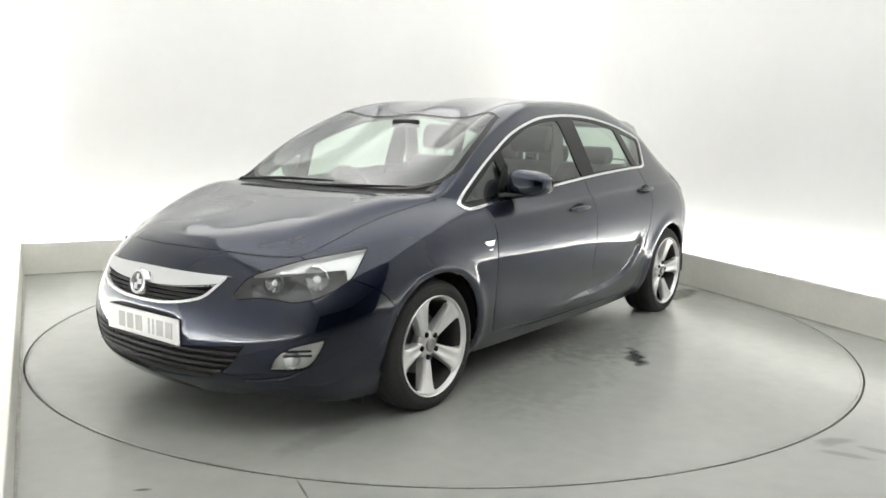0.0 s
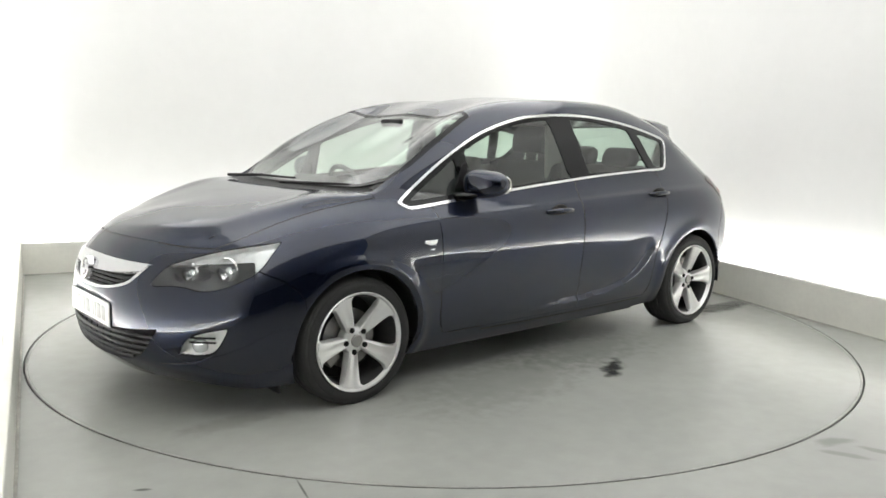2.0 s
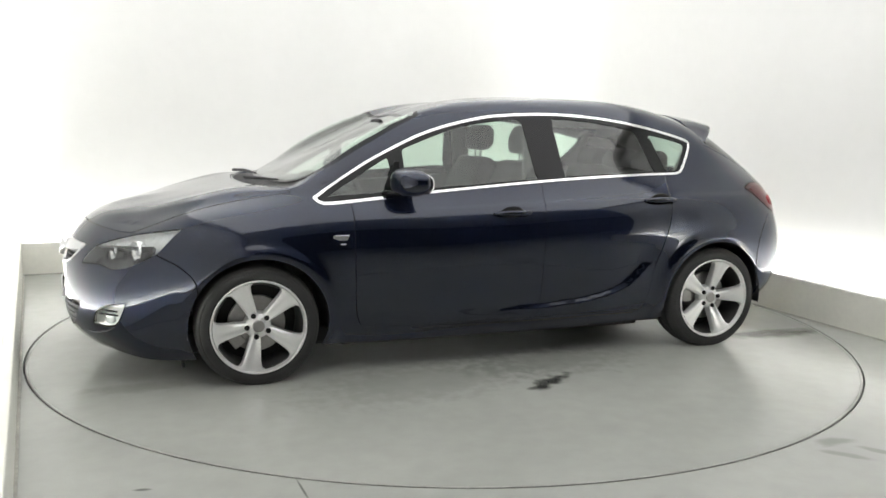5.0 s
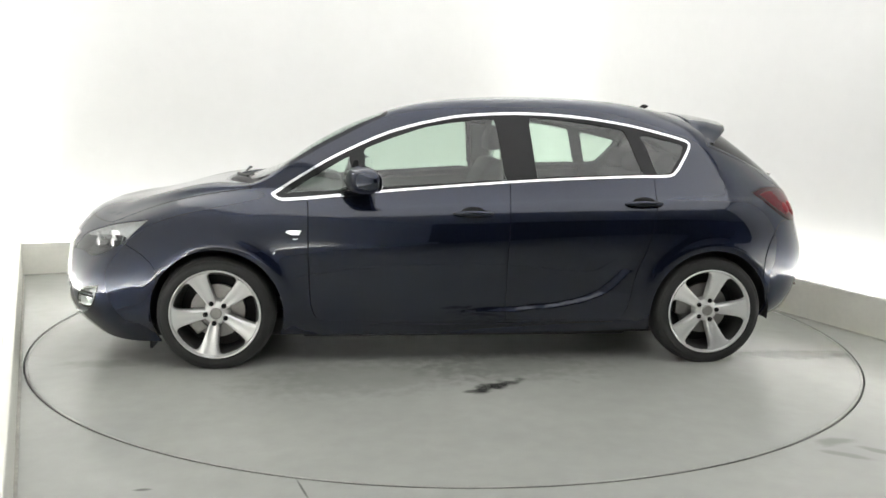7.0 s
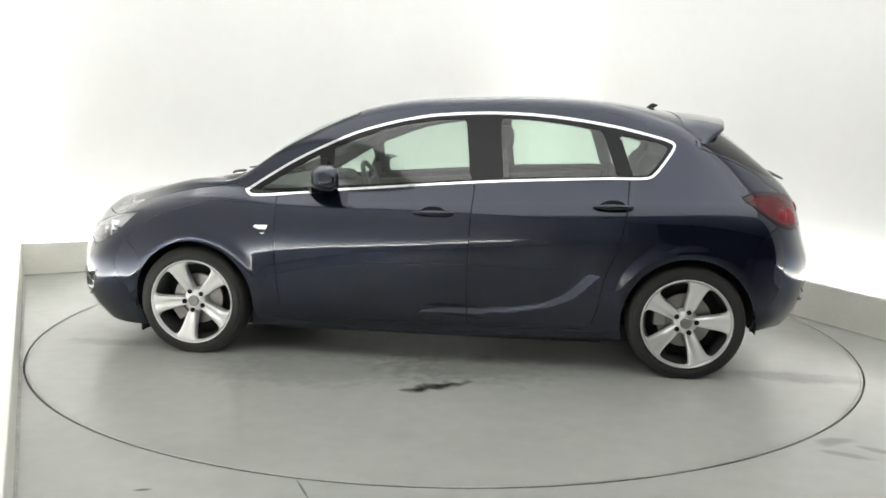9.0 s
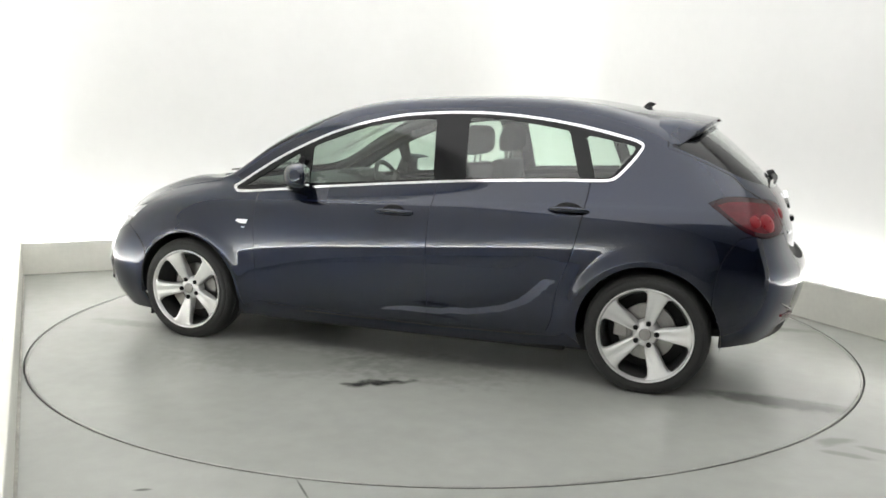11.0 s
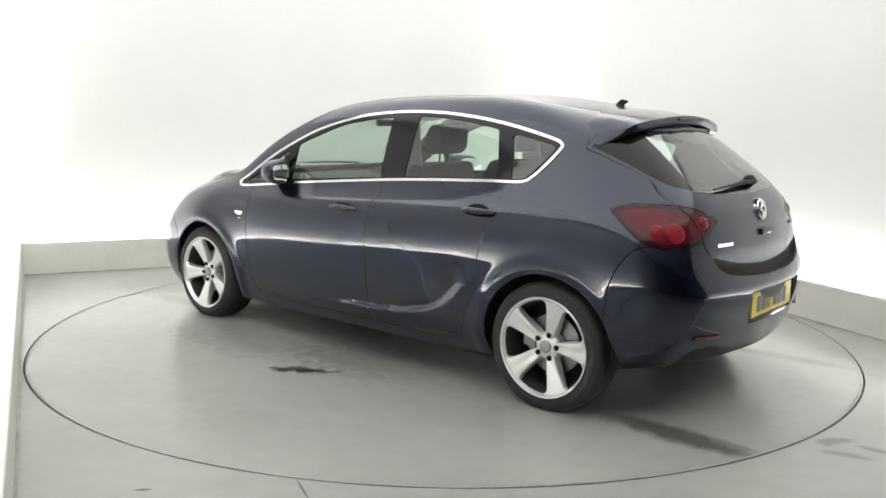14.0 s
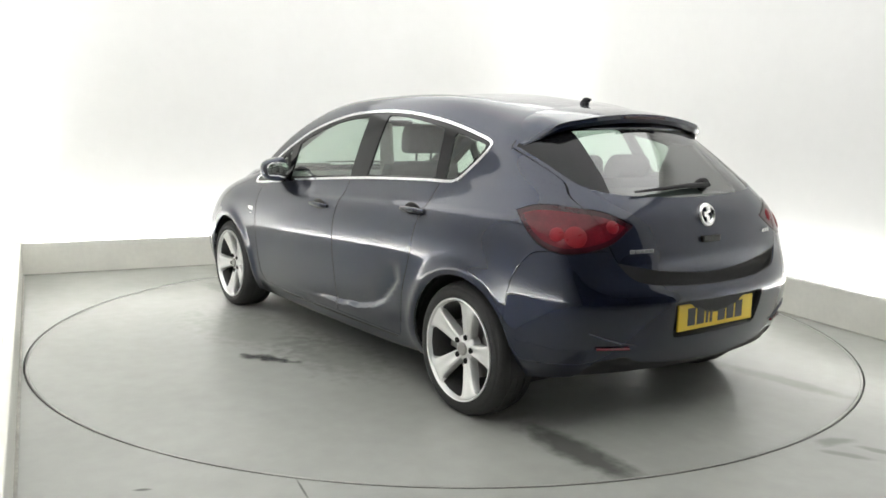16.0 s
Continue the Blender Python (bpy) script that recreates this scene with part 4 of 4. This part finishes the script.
    hd = part("tailgate_handle", box_bm(-.012, -.06, -.014, .012, .06, .014, .005), M_GLOSSBLACK, gate, m=pose(surf.tail(0, .825) - .004, 0, .825))
    # chrome script as plain bars
    for y0, z0, ww in ((.47, .795, .022), (.443, .795, .018), (.42, .795, .018), (.397, .795, .02), (.372, .795, .018)):
        part("badge_bar", box_bm(-.003, -ww / 2, -.008, .003, ww / 2, .008, .001), M_CHROME, gate, m=pose(surf.tail(y0, z0) - .003, y0, z0, 0, 0, -25))
    for y0 in (-.45, -.475, -.50):
        part("badge_bar", box_bm(-.003, -.009, -.008, .003, .009, .008, .001), M_CHROME, gate, m=pose(surf.tail(y0, .83) - .003, y0, .83, 0, 0, 25))
    # shade under the gate's lip, put in as a black strip
    shell_part("tailgate_foot_shade", shell, ["gate_foot"], M_GAP, gate, both=True, off=-.004, label="tailgate's lower edge, painted black for the shade under its lip")
    bump = shell_part("rear_bumper", shell, ["bumper_r"], M_PAINT, car, both=True)
    # recess coloured black for shade, so its lower face catches no light
    shell_part("shaded_plate_recess", shell, ["recess"], M_BLACK, bump, both=True, off=-.03, flange=-.03)
    shell_part("diffuser", shell, ["splitter"], M_BLACK, bump, both=True, off=-.008, flange=.03, label="black plastic lower bumper insert")
    plate = part("number_plate", box_bm(-2.062, -.26, .447, -2.052, .26, .563, .003), M_PLATE_Y, car, "yellow number plate with black bars")
    part("plate_holder", box_bm(-2.052, -.255, .452, -2.0, .255, .558), M_BLACK, bump)
    x = .20
    for w in (.05, .05, .016, .016, 0, .05, .05, .05):
        if w:
            part("plate_bar", box_bm(-2.0635, x - w, .467, -2.062, x, .543), M_CHAR, plate)
        x -= w + .012 if w else .028
    for side in (1, -1):
        part("reflector", tube_bm([(surf.tail(side * y, .40) - .002, side * y, .40 + .002 * k) for k, y in enumerate((.50, .55, .60, .64))], .014, 8, .5), M_REDMID, bump)
        part("bumper_blade", tube_bm([(surf.tail(side * y, z) - .002, side * y, z) for y, z in ((.46, .41), (.54, .425), (.62, .45), (.68, .475))], [.003, .006, .007, .003], 8, .6), M_PAINT, bump, smooth=True)
    part("exhaust_silencer", box_bm(-1.86, -.55, .235, -1.66, -.10, .33, .03, 3), M_BLACK, car)


def build_sides(car, shell, surf):
    for side in (1, -1):
        doors = {"f": shell_part("front_door", shell, ["door_f"], M_PAINT, car, side=side), "r": shell_part("rear_door", shell, ["door_r"], M_PAINT, car, side=side)}
        shell_part("panel_gap", shell, ["gap"], M_GAP, car, side=side, off=-.008, flange=0)
        shell_part("window_surround", shell, ["chrome"], M_CHROME, car, side=side, off=.005, flange=.016, label="bright chrome strip round the side windows")
        shell_part("window_pillar", shell, ["pillar"], M_GLOSSBLACK, car, side=side, off=-.001)
        for k, owner in (("pane_q", "f"), ("pane_f", "f"), ("pane_r", "r"), ("pane_rq", "r")):
            shell_part("side_window", shell, [k], M_GLASS, doors[owner], side=side, off=-.006, flange=0)
        for owner, x0, x1, z in (("f", .10, -.11, .832), ("r", -.84, -1.04, .890)):
            xm = .5 * (x0 + x1)
            y = surf.side(xm, z)
            # flat black bulge standing in for the shaded hollow behind the handle
            cup = bmesh.new()
            bmesh.ops.create_uvsphere(cup, u_segments=24, v_segments=12, radius=1)
            for v in cup.verts:
                v.co = Vector((xm + v.co.x * .072, side * (y + .002 + v.co.y * .007), z - .004 + v.co.z * .041))
            part("handle_cup_shade", cup, M_GAP, doors[owner], smooth=True)
            pts = [(x0 + (x1 - x0) * u, side * (surf.side(x0 + (x1 - x0) * u, z) + .006 + .022 * math.sin(math.pi * u) ** .6), z + .004 * math.sin(math.pi * u)) for u in np.linspace(0, 1, 9)]
            h = part("door_handle", tube_bm(pts, [.008, .011, .013, .014, .014, .014, .014, .013, .009], 10, 1.0), M_PAINT, doors[owner], smooth=True)
        # badge and side lamp on the wing
        for x, z, w, h, m in ((.935, .728, .085, .026, M_CHROME), (.925, .695, .035, .008, M_REFLECTOR)):
            y = surf.side(x, z)
            part("wing_badge", prism_bm([(x + w / 2, z), (x + w / 2 - .010, z + h / 2), (x - w / 2, z + h / 2), (x - w / 2 + .012, z - h / 2), (x + w * .12, z - h / 2)], side * (y - .004), side * (y + .005), "y", .002), m, car)
        part("door_seal", tube_bm([(x, side * (surf.side(x, z) + .001), z) for x, z in ((.55, .232), (.2, .228), (-.3, .228), (-.8, .236))], .004, 6), M_GAP, car)
        part("air_deflector", box_bm(1.69, side * .60, .085, 1.705, side * .76, .20, .004), M_BLACK, car)
        # door mirror
        mir = new("door_mirror")
        mir.parent = doors["f"]
        tagged(mir, "dark blue door mirror with a black foot")
        bm = bmesh.new()
        bmesh.ops.create_uvsphere(bm, u_segments=32, v_segments=20, radius=1)
        for v in bm.verts:
            a, b, c = v.co
            sx = math.copysign(abs(a) ** .75, a)
            sy = math.copysign(abs(b) ** .7, b)
            sz = math.copysign(abs(c) ** .75, c)
            x = .562 + (sx * .092 if a > 0 else sx * .052) - .035 * sy
            v.co = Vector((x, side * (.884 + sy * .100), 1.0 + sz * (.072 + .012 * -sy)))
        part("mirror_cap", bm, M_PAINT, mir, smooth=True)
        bm = bmesh.new()
        bmesh.ops.create_uvsphere(bm, u_segments=28, v_segments=14, radius=1)
        for v in bm.verts:
            a, b, c = v.co
            v.co = Vector((.513 + a * .006 - .035 * b, side * (.887 + math.copysign(abs(b) ** .7, b) * .088), .995 + math.copysign(abs(c) ** .7, c) * .052))
        part("mirror_glass", bm, M_MIRROR, mir, smooth=True)
        part("mirror_foot", tube_bm([(.66, side * .755, .93), (.655, side * .80, .938), (.62, side * .85, .945), (.60, side * .88, .95)], [.05, .042, .034, .026], 14, .55), M_GLOSSBLACK, mir, smooth=True)
        part("mirror_triangle", prism_bm([(.60, .935), (.70, .925), (.625, 1.10), (.60, 1.10)], side * (surf.side(.64, 1.0) - .006), side * (surf.side(.64, 1.0) + .006), "y", .002), M_BLACK, mir)


def seat_bm(outline_pts, y0, y1, bevel=.03):
    return prism_bm(outline_pts, y0, y1, "y", bevel)


def build_cabin(car):
    part("floor_pan", box_bm(-1.75, -.56, .245, 1.75, .56, .30, .02), M_BLACK, car)
    part("dashboard", prism_bm([(1.20, .50), (1.18, .93), (1.05, .955), (.80, .945), (.70, .90), (.68, .80), (.72, .55)], -.68, .68, "y", .02), M_TRIM, car)
    part("instrument_hood", prism_bm([(.92, .94), (.86, .985), (.74, .975), (.70, .93)], -.52, -.22, "y", .015), M_TRIM, car)
    part("centre_console", box_bm(-.2, -.11, .25, .75, .11, .60, .03), M_TRIM, car)
    for y in (.36, -.36):
        s = new("front_seat")
        s.parent = car
        part("cushion", seat_bm([(.42, .40), (.44, .52), (.40, .56), (-.05, .50), (-.10, .40)], y - .25, y + .25, .03), M_SEAT, s, smooth=True)
        part("backrest", seat_bm([(-.02, .50), (-.10, .46), (-.20, .50), (-.34, 1.05), (-.31, 1.09), (-.24, 1.08), (-.17, .95), (-.08, .65)], y - .24, y + .24, .03), M_SEAT, s, smooth=True)
        part("headrest", seat_bm([(-.25, 1.13), (-.33, 1.13), (-.37, 1.17), (-.37, 1.27), (-.33, 1.30), (-.28, 1.29), (-.245, 1.22)], y - .13, y + .13, .025), M_SEAT, s, smooth=True)
        for d in (-.05, .05):
            part("headrest_post", tube_bm([(-.29, y + d, 1.04), (-.305, y + d, 1.16)], .007, 8), M_CHROME, s)
    s = new("rear_seat")
    s.parent = car
    part("cushion", seat_bm([(-.45, .38), (-.43, .52), (-.48, .56), (-.95, .52), (-1.0, .38)], -.62, .62, .03), M_SEAT, s, smooth=True)
    part("backrest", seat_bm([(-.90, .50), (-1.0, .46), (-1.10, .50), (-1.24, 1.00), (-1.20, 1.04), (-1.12, 1.02), (-1.0, .7)], -.60, .60, .03), M_SEAT, s, smooth=True)
    for y in (.36, -.36, 0):
        part("headrest", seat_bm([(-1.12, 1.03), (-1.21, 1.03), (-1.25, 1.06), (-1.25, 1.13), (-1.21, 1.16), (-1.16, 1.15), (-1.12, 1.09)], y - .12, y + .12, .022), M_SEAT, s, smooth=True)
    part("parcel_shelf", box_bm(-1.70, -.55, .97, -1.26, .55, .985, .004), M_TRIM, car)
    for side in (1, -1):
        part("door_card", prism_bm([(.88, .30), (.88, .88), (-.3, .96), (-.98, 1.0), (-.9, .30)], side * .70, side * .735, "y", .01), M_TRIM, car)
        part("pillar_trim", prism_bm([(-.20, .9), (-.185, 1.30), (-.29, 1.30), (-.34, .9)], side * .565, side * .59, "y", .01), M_LINING, car)
        part("rear_pillar_trim", prism_bm([(-1.17, .95), (-1.29, 1.22), (-1.42, 1.22), (-1.70, 1.0), (-1.70, .9)], side * .575, side * .60, "y", .01), M_LINING, car)
        part("front_pillar_trim", tube_bm([(1.12, side * .655, .955), (.92, side * .635, 1.06), (.70, side * .605, 1.175), (.50, side * .570, 1.270), (.30, side * .55, 1.325)], [.035, .036, .036, .034, .030], 10, .8), M_TRIM, car, smooth=True)
    wheel = new("steering_wheel")
    wheel.parent = car
    wheel.matrix_local = pose(.56, -.37, .86, 0, -65, 0)
    ring = [(.185 + .016 * math.cos(a), .016 * math.sin(a)) for a in np.linspace(0, 2 * math.pi, 13)]
    part("wheel_rim", lathe_bm(ring, 40, "z"), M_TRIM, wheel, smooth=True)
    part("airbag_boss", lathe_bm([(0, .03), (.05, .028), (.075, .01), (.075, -.02), (0, -.02)], 28, "z"), M_TRIM, wheel, smooth=True)
    for a in (0, 120, 240):
        part("wheel_arm", box_bm(.06, -.02, -.01, .18, .02, .008, .004), M_TRIM, wheel, m=pose(0, 0, 0, 0, 0, a + 180))
    part("steering_column", tube_bm([(.56, -.37, .86), (.80, -.37, .75)], .035, 12), M_TRIM, car)
    part("rear_view_mirror", box_bm(.50, -.10, 1.275, .525, .10, 1.32, .012), M_BLACK, car)


def build_under(car):
    # underbody hung low, plus an added slab, to block light from the floor below
    part("underbody", box_bm(-1.50, -.66, .125, 1.80, .66, .24, .02), M_BLACK, car)
    part("sill_shade_slab", box_bm(-.92, -.72, .128, .90, .72, .19, .015), M_BLACK, car)
    for x in (1.335, -1.345):
        for side in (1, -1):
            bm = bmesh.new()
            rows = []
            for k in range(29):
                a = radians(-8 + 196 * k / 28)
                c, s = .353 * math.cos(a), .353 * math.sin(a)
                rows.append([bm.verts.new((x + c * f, side * y, .296 + s * f)) for y, f in ((.862, .985), (.80, 1.0), (.45, 1.0), (.45, .2))])
            for a, b in zip(rows, rows[1:]):
                for i in range(3):
                    bm.faces.new((a[i], a[i + 1], b[i + 1], b[i]))
            part("wheel_arch_liner", bm, M_BLACK, car, smooth=True)


def build_car():
    car = tagged(new("car"), "dark navy blue five-door hatchback car on a turntable", "car")
    shell = cut_shell()
    surf = Surface(shell[0])
    shell_part("body_shell", shell, ["body"], M_PAINT, car, both=True)
    shell_part("roof", shell, ["roof"], M_PAINT, car, both=True, flange=0)
    shell_part("roof_lining", shell, ["roof"], M_LINING, car, both=True, off=-.025, flange=0)
    shell_part("front_bumper", shell, ["bumper_f"], M_PAINT, car, both=True)
    shell_part("bonnet", shell, ["hood"], M_PAINT, car, both=True)
    shell_part("cowl", shell, ["cowl"], M_BLACK, car, both=True, off=-.012)
    shell_part("windscreen", shell, ["windscreen"], M_SCREEN, car, both=True, off=-.003, flange=0)
    shell_part("windscreen_band", shell, ["frit"], M_GLOSSBLACK, car, both=True, off=-.002, flange=.01)
    build_sides(car, shell, surf)
    build_front(car, shell, surf)
    build_rear(car, shell, surf)
    build_cabin(car)
    build_under(car)
    zr = surf.top(-1.2, 0)
    ant = part("aerial", lathe_bm([(0, .010), (.018, .008), (.026, 0), (.026, -.012), (0, -.012)], 20, "z"), M_BLACK, car, "small black roof aerial foot", smooth=True, m=pose(-1.2, 0, zr))
    part("aerial_mast", prism_bm([(.026, .004), (-.004, .030), (-.016, .032), (-.046, .022), (-.028, .006)], -.011, .011, "y", .004), M_BLACK, ant, smooth=True)
    for x, ph in ((1.3425, 25), (-1.3425, -15)):
        for y in (.882, -.882):
            build_wheel(car, x, y, ph)
    return car


def build_turntable():
    t = tagged(new("turntable"), "large round grey painted turntable flush with the floor", "turntable")
    part("deck", lathe_bm([(0, 0), (RING_R - .018, 0), (RING_R - .018, -.025), (0, -.025)], 128, "z"), M_DISCFLOOR, t)
    r = RING_R - .018
    part("edge_band", lathe_bm([(r + .0005, .0005), (r + .012, .0), (r + .012, -.03), (r + .0005, -.03), (r + .0005, .0005)], 160, "z"), M_EDGE, t, "worn steel edge band")
    return t


turntable = build_turntable()
car = build_car()


# ---- what moves ----
TURN = [(0, -126.85), (.5, -129.49), (1, -132.58), (1.5, -135.94), (2, -139.39), (2.5, -142.78), (3, -146.14), (3.5, -149.48), (4, -152.91), (6.5, -170.07), (7, -173.47), (7.5, -176.84), (8, -180.17), (8.5, -183.46), (9, -186.73), (11.5, -203.21), (12, -206.55), (12.5, -209.90), (13, -213.33), (13.5, -216.76), (14, -220.18), (14.5, -223.56), (15, -226.93), (15.5, -230.32), (16, -233.76)]


def motions():
    walk(turntable, [(t, pose(0, 0, 0, 0, 0, a)) for t, a in TURN])
    walk(car, [(t, pose(0, 0, 0, 0, 0, a) @ pose(-.033, .053, 0)) for t, a in TURN])


motions()
